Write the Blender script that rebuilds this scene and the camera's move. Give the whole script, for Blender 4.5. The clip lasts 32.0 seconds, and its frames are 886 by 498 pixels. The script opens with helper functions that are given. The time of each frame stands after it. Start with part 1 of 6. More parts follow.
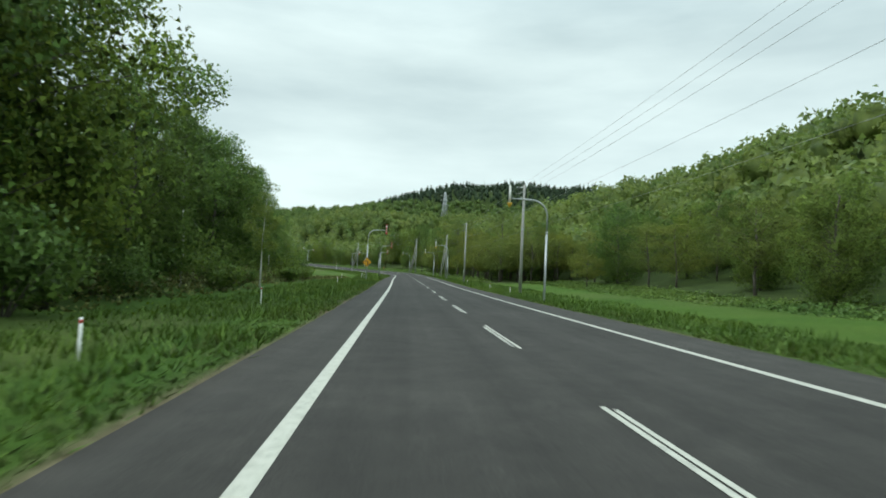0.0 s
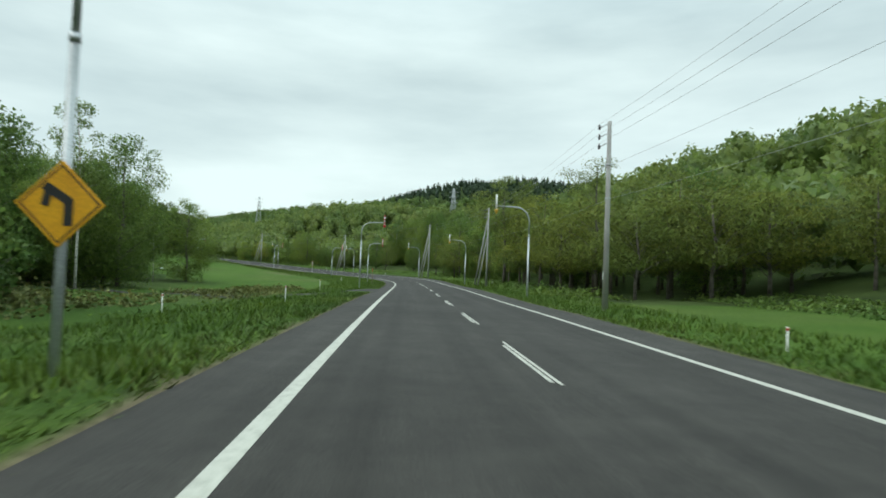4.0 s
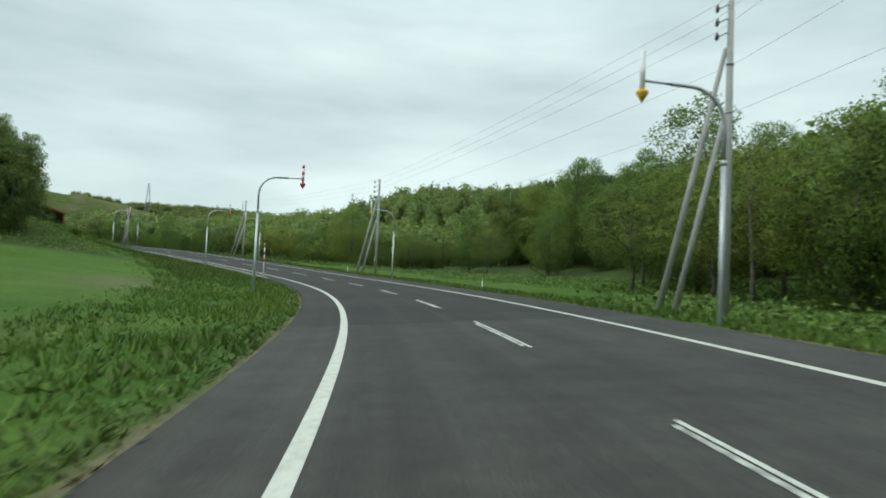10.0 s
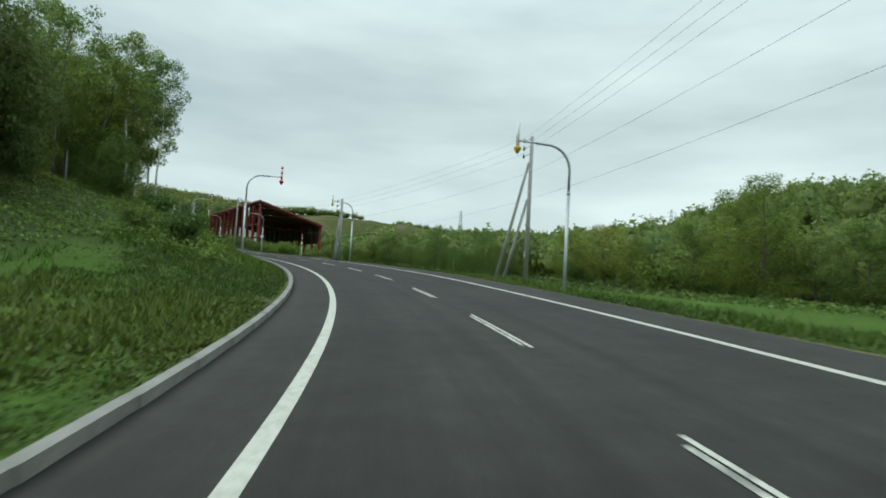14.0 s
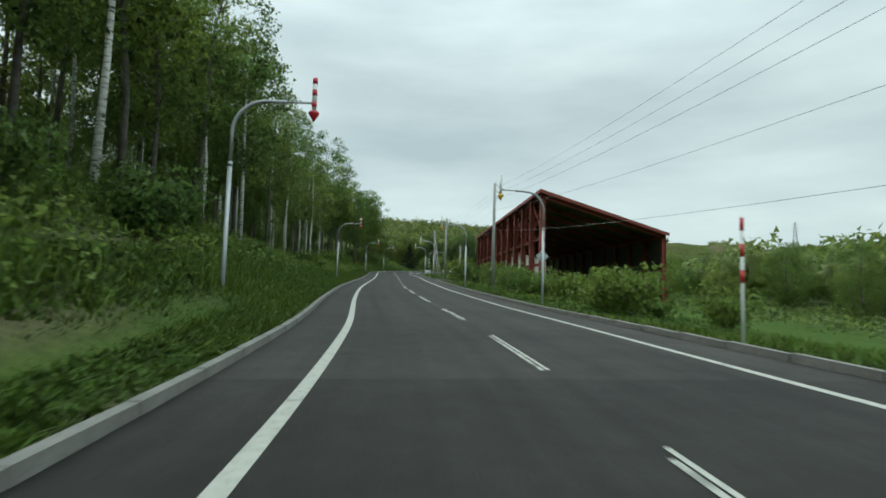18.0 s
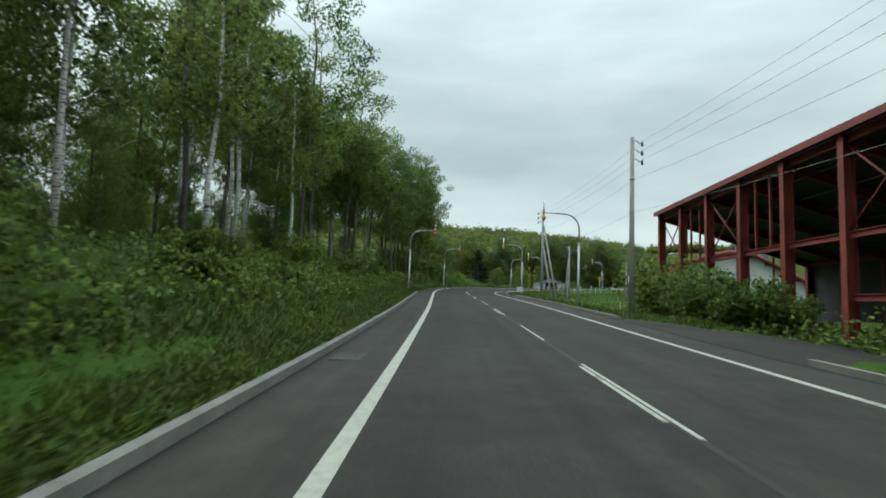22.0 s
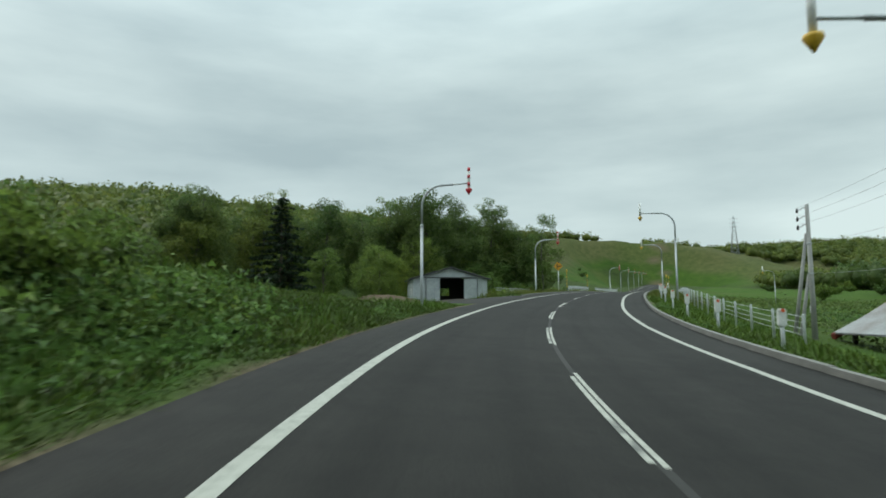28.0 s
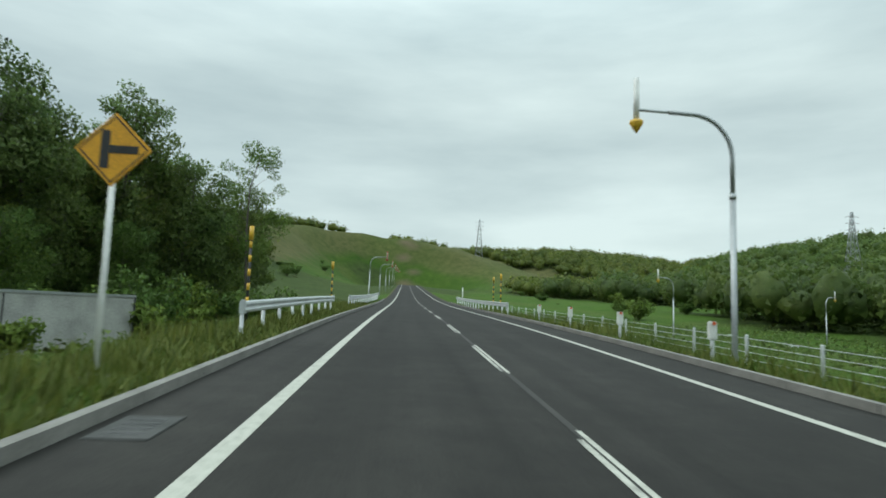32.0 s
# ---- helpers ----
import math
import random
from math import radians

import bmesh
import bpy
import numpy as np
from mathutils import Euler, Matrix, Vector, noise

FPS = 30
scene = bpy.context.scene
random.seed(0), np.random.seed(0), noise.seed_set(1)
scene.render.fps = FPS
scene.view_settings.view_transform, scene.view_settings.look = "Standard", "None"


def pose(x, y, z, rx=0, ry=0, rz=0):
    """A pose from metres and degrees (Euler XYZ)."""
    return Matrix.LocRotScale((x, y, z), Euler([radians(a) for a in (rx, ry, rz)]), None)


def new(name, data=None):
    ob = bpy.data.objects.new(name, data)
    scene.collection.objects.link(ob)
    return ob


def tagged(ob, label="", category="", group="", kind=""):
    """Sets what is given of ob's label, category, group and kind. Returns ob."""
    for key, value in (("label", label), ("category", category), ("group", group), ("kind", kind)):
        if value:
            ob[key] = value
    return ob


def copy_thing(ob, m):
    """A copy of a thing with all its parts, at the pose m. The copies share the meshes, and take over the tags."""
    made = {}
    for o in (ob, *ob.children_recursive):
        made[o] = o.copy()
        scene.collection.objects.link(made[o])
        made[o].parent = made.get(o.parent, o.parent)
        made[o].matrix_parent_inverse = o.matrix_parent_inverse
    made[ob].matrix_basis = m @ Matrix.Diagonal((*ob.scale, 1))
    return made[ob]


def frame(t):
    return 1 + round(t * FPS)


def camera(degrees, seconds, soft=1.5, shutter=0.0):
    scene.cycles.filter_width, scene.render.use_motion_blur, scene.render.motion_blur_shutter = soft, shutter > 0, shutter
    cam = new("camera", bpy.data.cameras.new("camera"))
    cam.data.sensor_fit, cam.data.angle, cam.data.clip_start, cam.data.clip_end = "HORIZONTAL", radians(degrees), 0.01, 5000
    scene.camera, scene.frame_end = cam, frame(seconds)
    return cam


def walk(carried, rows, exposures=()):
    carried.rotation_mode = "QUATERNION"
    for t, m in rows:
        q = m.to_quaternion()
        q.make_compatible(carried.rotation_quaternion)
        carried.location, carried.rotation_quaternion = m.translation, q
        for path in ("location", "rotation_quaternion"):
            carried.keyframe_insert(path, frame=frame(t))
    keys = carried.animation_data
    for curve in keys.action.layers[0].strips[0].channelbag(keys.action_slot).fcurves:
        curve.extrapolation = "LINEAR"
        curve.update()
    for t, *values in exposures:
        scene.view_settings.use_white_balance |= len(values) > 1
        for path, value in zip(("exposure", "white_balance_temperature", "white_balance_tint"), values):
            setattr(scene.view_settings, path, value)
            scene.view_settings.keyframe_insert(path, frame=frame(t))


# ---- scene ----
cam = camera(71.6, 32.0, 1.75, 0.2)

# seconds, place, yaw, pitch, roll
PATH = [
    (0, 0.00, 0.00, 0.00, -2.98, 2.33, 2.69),
    (0.5, -0.09, 9.47, 0.01, -2.89, 2.36, 2.22),
    (1, -0.16, 18.81, 0.02, -2.84, 2.36, 1.88),
    (1.5, -0.23, 28.02, 0.04, -2.77, 2.46, 1.35),
    (2, -0.30, 37.06, 0.07, -2.71, 2.53, 1.45),
    (2.5, -0.39, 45.97, 0.12, -2.62, 2.45, 1.42),
    (3, -0.51, 54.77, 0.17, -2.41, 2.47, 1.90),
    (3.5, -0.66, 63.56, 0.22, -2.29, 2.51, 2.11),
    (4, -0.81, 72.43, 0.28, -2.43, 2.54, 2.19),
    (4.5, -0.94, 81.45, 0.32, -2.61, 2.58, 2.22),
    (5, -1.07, 90.66, 0.36, -2.33, 2.56, 2.05),
    (5.5, -1.23, 100.04, 0.38, -2.19, 2.54, 2.20),
    (6, -1.40, 109.50, 0.39, -2.07, 2.61, 2.27),
    (6.5, -1.58, 118.96, 0.38, -1.89, 2.63, 2.32),
    (7, -1.76, 128.29, 0.37, -1.90, 2.71, 2.56),
    (7.5, -1.96, 137.47, 0.36, -1.68, 2.95, 2.91),
    (8, -2.22, 146.50, 0.37, -1.75, 2.98, 2.43),
    (8.5, -2.54, 155.46, 0.41, -1.74, 3.19, 2.07),
    (9, -2.99, 164.35, 0.48, -0.40, 3.24, 1.43),
    (9.5, -3.92, 173.09, 0.57, 3.54, 2.97, 1.87),
    (10, -5.40, 181.67, 0.67, 7.53, 2.66, 2.56),
    (10.5, -7.27, 190.11, 0.76, 10.61, 2.54, 3.01),
    (11, -9.56, 198.46, 0.86, 13.44, 2.47, 2.99),
    (11.5, -12.21, 206.80, 0.95, 16.47, 2.41, 2.81),
    (12, -15.42, 215.06, 1.05, 19.97, 2.41, 2.47),
    (12.5, -19.28, 223.11, 1.18, 23.85, 2.35, 2.30),
    (13, -23.65, 230.87, 1.36, 27.70, 2.57, 2.43),
    (13.5, -28.53, 238.23, 1.60, 31.66, 3.01, 2.50),
    (14, -33.82, 245.13, 1.92, 35.67, 3.60, 3.36),
    (14.5, -39.37, 251.61, 2.30, 39.30, 4.22, 4.34),
    (15, -45.18, 257.66, 2.73, 42.69, 4.55, 3.61),
    (15.5, -51.25, 263.34, 3.19, 45.97, 4.70, 2.96),
    (16, -57.63, 268.63, 3.65, 49.25, 4.79, 2.46),
    (16.5, -64.27, 273.62, 4.11, 52.62, 4.86, 2.04),
    (17, -71.22, 278.30, 4.57, 56.13, 4.99, 2.40),
    (17.5, -78.41, 282.71, 5.02, 59.42, 5.13, 2.41),
    (18, -85.92, 286.56, 5.46, 62.71, 5.22, 1.82),
    (18.5, -93.61, 289.92, 5.90, 65.93, 5.48, 1.52),
    (19, -101.34, 292.86, 6.36, 68.84, 5.63, 1.38),
    (19.5, -108.96, 295.61, 6.82, 70.00, 5.84, 1.20),
    (20, -116.35, 298.26, 7.28, 69.83, 6.08, 1.31),
    (20.5, -123.50, 300.93, 7.73, 69.15, 6.11, 2.06),
    (21, -130.63, 303.73, 8.17, 68.73, 6.39, 1.90),
    (21.5, -137.99, 306.72, 8.62, 68.41, 6.33, 2.22),
    (22, -145.73, 309.94, 9.09, 68.08, 6.38, 2.27),
    (22.5, -153.80, 313.32, 9.60, 68.04, 6.51, 2.19),
    (23, -162.07, 316.76, 10.17, 68.00, 6.64, 1.98),
    (23.5, -170.35, 320.13, 10.76, 67.92, 6.87, 1.28),
    (24, -178.47, 323.38, 11.35, 68.03, 7.04, 1.39),
    (24.5, -186.39, 326.53, 11.92, 68.20, 6.89, 1.36),
    (25, -194.05, 329.69, 12.46, 67.23, 6.60, 1.29),
    (25.5, -201.47, 332.89, 12.98, 65.69, 6.46, 0.96),
    (26, -208.67, 336.20, 13.48, 63.56, 6.45, 0.67),
    (26.5, -215.68, 339.77, 13.96, 60.83, 6.39, 0.77),
    (27, -222.52, 343.67, 14.45, 57.53, 6.12, 0.81),
    (27.5, -229.18, 348.05, 14.94, 54.00, 6.05, 0.39),
    (28, -235.64, 353.04, 15.42, 50.43, 6.10, -0.08),
    (28.5, -241.90, 358.63, 15.91, 46.39, 6.00, -1.13),
    (29, -247.84, 364.85, 16.40, 42.19, 5.87, -1.87),
    (29.5, -253.42, 371.53, 16.90, 38.40, 5.66, -1.89),
    (30, -258.92, 378.31, 17.39, 35.26, 6.05, 0.23),
    (30.5, -263.89, 385.33, 17.87, 33.00, 6.10, 1.00),
    (31, -268.47, 392.47, 18.33, 30.41, 5.95, 2.02),
    (31.5, -272.65, 399.65, 18.75, 27.85, 5.93, 1.93),
    (32, -276.68, 406.73, 19.13, 26.84, 5.93, 2.03),
]


def carried_pose(x, y, z, yaw, pitch, roll):
    return Matrix.Translation((x, y, z)) @ Euler((radians(90 + pitch), 0, radians(yaw))).to_matrix().to_4x4() @ pose(0, 0, 0, 0, 0, roll)


EXPOSURES = [(0.0, 0.19), (9.0, 0.12), (14.0, 0.04), (24.5, 0.08), (26.5, 0.1), (28.0, -0.12), (29.5, -0.02), (32.0, -0.02)]
walk(cam, [(t, carried_pose(*place)) for t, *place in PATH], EXPOSURES)

# ---- sky and light: a bright overcast evening ----
SUN_EL, SUN_ROT = 42, 250
world = bpy.data.worlds.new("overcast_sky")
scene.world = world
world.use_nodes = True
wn, wl = world.node_tree.nodes, world.node_tree.links
wn.clear()
w_out, w_bg = wn.new("ShaderNodeOutputWorld"), wn.new("ShaderNodeBackground")
w_sky = wn.new("ShaderNodeTexSky")
w_sky.sky_type, w_sky.sun_disc = "NISHITA", False
w_sky.sun_elevation, w_sky.sun_rotation = radians(SUN_EL), radians(SUN_ROT)
w_co, w_map = wn.new("ShaderNodeTexCoord"), wn.new("ShaderNodeMapping")
w_map.inputs["Scale"].default_value = (1.0, 1.0, 4.2)
w_n1, w_n2 = wn.new("ShaderNodeTexNoise"), wn.new("ShaderNodeTexNoise")
w_n1.inputs["Scale"].default_value, w_n1.inputs["Detail"].default_value, w_n1.inputs["Roughness"].default_value = 1.9, 7, 0.52
w_n2.inputs["Scale"].default_value, w_n2.inputs["Detail"].default_value = 0.7, 3
w_ramp = wn.new("ShaderNodeValToRGB")
w_ramp.color_ramp.elements[0].position, w_ramp.color_ramp.elements[0].color = 0.36, (4.55, 5.8, 5.92, 1)
w_ramp.color_ramp.elements[1].position, w_ramp.color_ramp.elements[1].color = 0.62, (7.95, 9.5, 9.3, 1)
w_add = wn.new("ShaderNodeMath")
w_add.operation = "MULTIPLY_ADD"
w_add.inputs[1].default_value = 0.45
w_mix = wn.new("ShaderNodeMix")
w_mix.data_type = "RGBA"
w_mix.inputs[0].default_value = 0.9
wl.new(w_co.outputs["Generated"], w_map.inputs[0])
wl.new(w_map.outputs[0], w_n1.inputs["Vector"])
wl.new(w_map.outputs[0], w_n2.inputs["Vector"])
wl.new(w_n2.outputs[0], w_add.inputs[0])
w_half = wn.new("ShaderNodeMath")
w_half.operation = "MULTIPLY"
w_half.inputs[1].default_value = 0.55
wl.new(w_n1.outputs[0], w_half.inputs[0])
wl.new(w_half.outputs[0], w_add.inputs[2])
wl.new(w_add.outputs[0], w_ramp.inputs[0])
wl.new(w_sky.outputs[0], w_mix.inputs["A"])
wl.new(w_ramp.outputs[0], w_mix.inputs["B"])
# an overcast sky is brighter overhead than towards the horizon
w_sep, w_high = wn.new("ShaderNodeSeparateXYZ"), wn.new("ShaderNodeMapRange")
w_high.interpolation_type = "SMOOTHSTEP"
for key, value in (("From Min", 0.3), ("From Max", 0.9), ("To Min", 1.0), ("To Max", 2.6)):
    w_high.inputs[key].default_value = value
w_scale = wn.new("ShaderNodeVectorMath")
w_scale.operation = "SCALE"
wl.new(w_co.outputs["Generated"], w_sep.inputs[0])
wl.new(w_sep.outputs["Z"], w_high.inputs["Value"])
wl.new(w_mix.outputs["Result"], w_scale.inputs[0])
wl.new(w_high.outputs["Result"], w_scale.inputs["Scale"])
wl.new(w_scale.outputs[0], w_bg.inputs["Color"])
w_bg.inputs["Strength"].default_value = 0.1
wl.new(w_bg.outputs[0], w_out.inputs[0])

sun_data = bpy.data.lights.new("sun", "SUN")
sun_data.energy, sun_data.angle, sun_data.color = 0.8, radians(25), (1.0, 0.96, 0.9)
sun = new("sun", sun_data)
sun.matrix_world = pose(0, 0, 80, 90 - SUN_EL, 0, 180 - SUN_ROT)


# ---- materials ----
def material(name, colour, rough=0.8, metal=0.0):
    m = bpy.data.materials.new(name)
    m.use_nodes = True
    b = m.node_tree.nodes["Principled BSDF"]
    b.inputs["Base Color"].default_value = (*colour, 1)
    b.inputs["Roughness"].default_value, b.inputs["Metallic"].default_value = rough, metal
    return m, m.node_tree, b


def node(tree, kind, **inputs):
    n = tree.nodes.new("ShaderNode" + kind)
    for key, value in inputs.items():
        n.inputs[key.replace("_", " ")].default_value = value
    return n


def ramp(tree, source, stops):
    n = tree.nodes.new("ShaderNodeValToRGB")
    while len(n.color_ramp.elements) < len(stops):
        n.color_ramp.elements.new(0.5)
    for e, (p, c) in zip(n.color_ramp.elements, stops):
        e.position, e.color = p, (*c, 1)
    tree.links.new(source, n.inputs[0])
    return n.outputs[0]


def blend(tree, factor, a, b, mode="MIX"):
    n = tree.nodes.new("ShaderNodeMix")
    n.data_type, n.blend_type = "RGBA", mode
    for socket, value in ((n.inputs[0], factor), (n.inputs["A"], a), (n.inputs["B"], b)):
        if isinstance(value, (int, float)):
            socket.default_value = value
        elif isinstance(value, tuple):
            socket.default_value = (*value, 1)
        else:
            tree.links.new(value, socket)
    return n.outputs["Result"]


def noise_of(tree, scale, detail=4.0, rough=0.55, space="Object"):
    co = tree.nodes.new("ShaderNodeTexCoord")
    n = node(tree, "TexNoise", Scale=scale, Detail=detail, Roughness=rough)
    tree.links.new(co.outputs[space], n.inputs["Vector"])
    return n.outputs[0]


def bump(tree, bsdf, height, strength, distance):
    n = node(tree, "Bump", Strength=strength, Distance=distance)
    tree.links.new(height, n.inputs["Height"])
    tree.links.new(n.outputs[0], bsdf.inputs["Normal"])


def worn(name, dark, light, rough=0.7, metal=0.0, big=1.2, fine=25.0, relief=0.15, depth=0.01):
    """Two scales of variation between two tones, with a fine relief."""
    m, t, b = material(name, light, rough, metal)
    a, f = noise_of(t, big, 5), noise_of(t, fine, 3)
    base = ramp(t, a, [(0.32, dark), (0.68, light)])
    tint = ramp(t, f, [(0.3, (0.8, 0.8, 0.8)), (0.7, (1.12, 1.12, 1.12))])
    t.links.new(blend(t, 1.0, base, tint, "MULTIPLY"), b.inputs["Base Color"])
    bump(t, b, f, relief, depth)
    if rough >= 0.9:
        b.inputs["Specular IOR Level"].default_value = 0.15
    return m


def leafy(name, dark, light, shine=0.5, through_light=0.48):
    """Foliage: tone changes leaf by leaf and plant by plant, and some light comes through."""
    m, t, b = material(name, light, shine)
    info, geo = t.nodes.new("ShaderNodeObjectInfo"), t.nodes.new("ShaderNodeNewGeometry")
    per_leaf = ramp(t, geo.outputs["Random Per Island"], [(0.0, dark), (1.0, light)])
    per_tree = ramp(t, info.outputs["Random"], [(0.0, (0.72, 0.82, 0.8)), (0.5, (1.0, 1.0, 1.0)), (1.0, (1.3, 1.15, 0.85))])
    patch = ramp(t, noise_of(t, 0.09, 3), [(0.3, (0.75, 0.85, 0.85)), (0.7, (1.25, 1.12, 0.9))])
    spray = ramp(t, noise_of(t, 2.2, 4, 0.7), [(0.3, (0.8, 0.84, 0.85)), (0.7, (1.2, 1.16, 1.06))])
    colour = blend(t, 1.0, blend(t, 1.0, blend(t, 1.0, per_leaf, per_tree, "MULTIPLY"), patch, "MULTIPLY"), spray, "MULTIPLY")
    t.links.new(colour, b.inputs["Base Color"])
    b.inputs["Specular IOR Level"].default_value = 0.25
    tl, mx = t.nodes.new("ShaderNodeBsdfTranslucent"), node(t, "MixShader", Fac=through_light)
    t.links.new(colour, tl.inputs["Color"])
    t.links.new(b.outputs[0], mx.inputs[1])
    t.links.new(tl.outputs[0], mx.inputs[2])
    t.links.new(mx.outputs[0], t.nodes["Material Output"].inputs[0])
    return m


LEAF = leafy("broad_leaves", (0.145, 0.225, 0.06), (0.24, 0.35, 0.1), 0.5, 0.6)
LEAF_DARK = leafy("dark_leaves", (0.11, 0.168, 0.052), (0.19, 0.26, 0.088), 0.5, 0.55)
LEAF_BIRCH = leafy("birch_leaves", (0.16, 0.24, 0.075), (0.27, 0.37, 0.13), 0.5, 0.6)
LEAF_OLIVE = leafy("acacia_leaves", (0.16, 0.215, 0.05), (0.28, 0.34, 0.1))
LEAF_NEEDLE = leafy("needles", (0.012, 0.03, 0.014), (0.03, 0.06, 0.026), 0.6, 0.1)
LEAF_SHRUB = leafy("undergrowth_leaves", (0.115, 0.195, 0.048), (0.23, 0.34, 0.095))
LEAF_HILL = leafy("hill_leaves", (0.075, 0.118, 0.034), (0.14, 0.195, 0.06))
LEAF_FAR = leafy("far_leaves", (0.115, 0.168, 0.045), (0.2, 0.272, 0.08))
GRASS_BLADE = leafy("grass_blades", (0.06, 0.12, 0.02), (0.115, 0.2, 0.038), 0.6, 0.35)
BARK = worn("grey_bark", (0.075, 0.066, 0.056), (0.18, 0.16, 0.14), 0.9, 0, 2.0, 18, 0.6, 0.03)
GALV = worn("galvanised_steel", (0.34, 0.36, 0.37), (0.46, 0.48, 0.49), 0.45, 0.7, 1.5, 30)
CONCRETE = worn("concrete", (0.17, 0.165, 0.15), (0.29, 0.28, 0.26), 0.9, 0, 1.1, 40, 0.3, 0.006)
POLE_CONCRETE = worn("pole_concrete", (0.26, 0.26, 0.25), (0.38, 0.37, 0.35), 0.85, 0, 0.8, 30)
RED = worn("red_paint", (0.5, 0.02, 0.03), (0.62, 0.03, 0.045), 0.4, 0, 3, 40, 0.05)
WHITE = worn("white_paint", (0.66, 0.66, 0.63), (0.8, 0.8, 0.78), 0.45, 0, 3, 40, 0.05)
YELLOW = worn("yellow_paint", (0.62, 0.36, 0.03), (0.75, 0.45, 0.04), 0.4, 0, 3, 40, 0.05)
RUST_RED = worn("red_oxide_steel", (0.16, 0.03, 0.022), (0.3, 0.055, 0.04), 0.65, 0, 0.6, 9, 0.2, 0.01)


DARK_IRON = worn("dark_iron", (0.02, 0.02, 0.022), (0.05, 0.05, 0.055), 0.5)
WIRE = worn("wire", (0.3, 0.31, 0.32), (0.4, 0.41, 0.42), 0.5)
DARK_STEEL = worn("dark_sheet_steel", (0.04, 0.04, 0.043), (0.08, 0.08, 0.085), 0.7, 0.0, 0.4, 8)
GALV_LIGHT = worn("bright_galvanised", (0.5, 0.52, 0.53), (0.62, 0.64, 0.65), 0.5, 0.4, 1.5, 30)


def birch_bark():
    m, t, b = material("birch_bark", (0.6, 0.58, 0.54), 0.8)
    co, mp = t.nodes.new("ShaderNodeTexCoord"), node(t, "Mapping", Scale=(3, 3, 14))
    n = node(t, "TexNoise", Scale=1.0, Detail=4.0)
    t.links.new(co.outputs["Object"], mp.inputs[0])
    t.links.new(mp.outputs[0], n.inputs["Vector"])
    t.links.new(ramp(t, n.outputs[0], [(0.34, (0.05, 0.045, 0.04)), (0.44, (0.45, 0.43, 0.4)), (0.6, (0.66, 0.65, 0.61))]), b.inputs["Base Color"])
    return m


BIRCH = birch_bark()


def asphalt(name, tone):
    """Worn asphalt with wheel tracks along the lanes and streaks in the driving direction."""
    m, t, b = material(name, (0.06, 0.06, 0.062), 0.85)
    a, f, s = noise_of(t, 0.25, 5), noise_of(t, 60, 3), noise_of(t, 1.6, 6, 0.7)
    base = ramp(t, a, [(0.3, tuple(0.82 * v for v in tone)), (0.7, tuple(1.18 * v for v in tone))])
    grit = ramp(t, f, [(0.3, (0.6, 0.6, 0.6)), (0.7, (1.4, 1.4, 1.4))])
    worn_patch = ramp(t, s, [(0.35, (0.82, 0.82, 0.83)), (0.65, (1.12, 1.12, 1.11))])
    lane = t.nodes.new("ShaderNodeAttribute")
    lane.attribute_name = "lane"
    sep = t.nodes.new("ShaderNodeSeparateXYZ")
    t.links.new(lane.outputs["Vector"], sep.inputs[0])
    off = node(t, "Math")
    off.operation = "ABSOLUTE"
    t.links.new(sep.outputs[0], off.inputs[0])
    part_of = node(t, "Math")
    part_of.operation = "DIVIDE"
    part_of.inputs[1].default_value = 4.62
    t.links.new(off.outputs[0], part_of.inputs[0])
    g = lambda v: (v, v, v)
    tracks = ramp(t, part_of.outputs[0], [(0.0, g(0.94)), (0.1, g(1.06)), (0.17, g(0.88)), (0.34, g(1.08)), (0.52, g(0.88)), (0.64, g(1.0)), (0.72, g(1.12)), (1.0, g(1.22))])
    mp = node(t, "Mapping", Scale=(3.2, 0.05, 1))
    streak = node(t, "TexNoise", Scale=1.0, Detail=5.0, Roughness=0.6)
    t.links.new(lane.outputs["Vector"], mp.inputs[0])
    t.links.new(mp.outputs[0], streak.inputs["Vector"])
    streaks = ramp(t, streak.outputs[0], [(0.3, g(0.84)), (0.7, g(1.14))])
    colour = blend(t, 1.0, blend(t, 1.0, base, grit, "MULTIPLY"), worn_patch, "MULTIPLY")
    t.links.new(blend(t, 1.0, blend(t, 1.0, colour, tracks, "MULTIPLY"), streaks, "MULTIPLY"), b.inputs["Base Color"])
    b.inputs["Specular IOR Level"].default_value = 0.18
    bump(t, b, f, 0.5, 0.006)
    return m


ASPHALT = asphalt("asphalt", (0.0395, 0.0372, 0.0335))
# round the bend: same asphalt, its tone lowered to stand for dimmer light
ASPHALT_BEND_DIM = asphalt("bend_asphalt_dimmed", (0.0275, 0.026, 0.0235))
# late stretch: darker section, tone lowered further for dimmer light by the bank
ASPHALT_LATE = asphalt("darker_dimmed_asphalt", (0.0258, 0.0245, 0.0222))


def line_paint(name="line_paint", gone=0.28):
    m, t, b = material(name, (0.7, 0.7, 0.66), 0.6)
    a, f = noise_of(t, 1.3, 6, 0.7), noise_of(t, 9, 5, 0.75)
    colour = ramp(t, f, [(0.3, (0.26, 0.255, 0.22)), (0.5, (0.42, 0.415, 0.36)), (0.75, (0.51, 0.505, 0.45))])
    t.links.new(blend(t, ramp(t, a, [(gone, (0.75, 0.75, 0.75)), (gone + 0.1, (0, 0, 0))]), colour, (0.06, 0.06, 0.058)), b.inputs["Base Color"])
    return m


PAINT = line_paint()
PAINT_WORN = line_paint("worn_line_paint", 0.42)


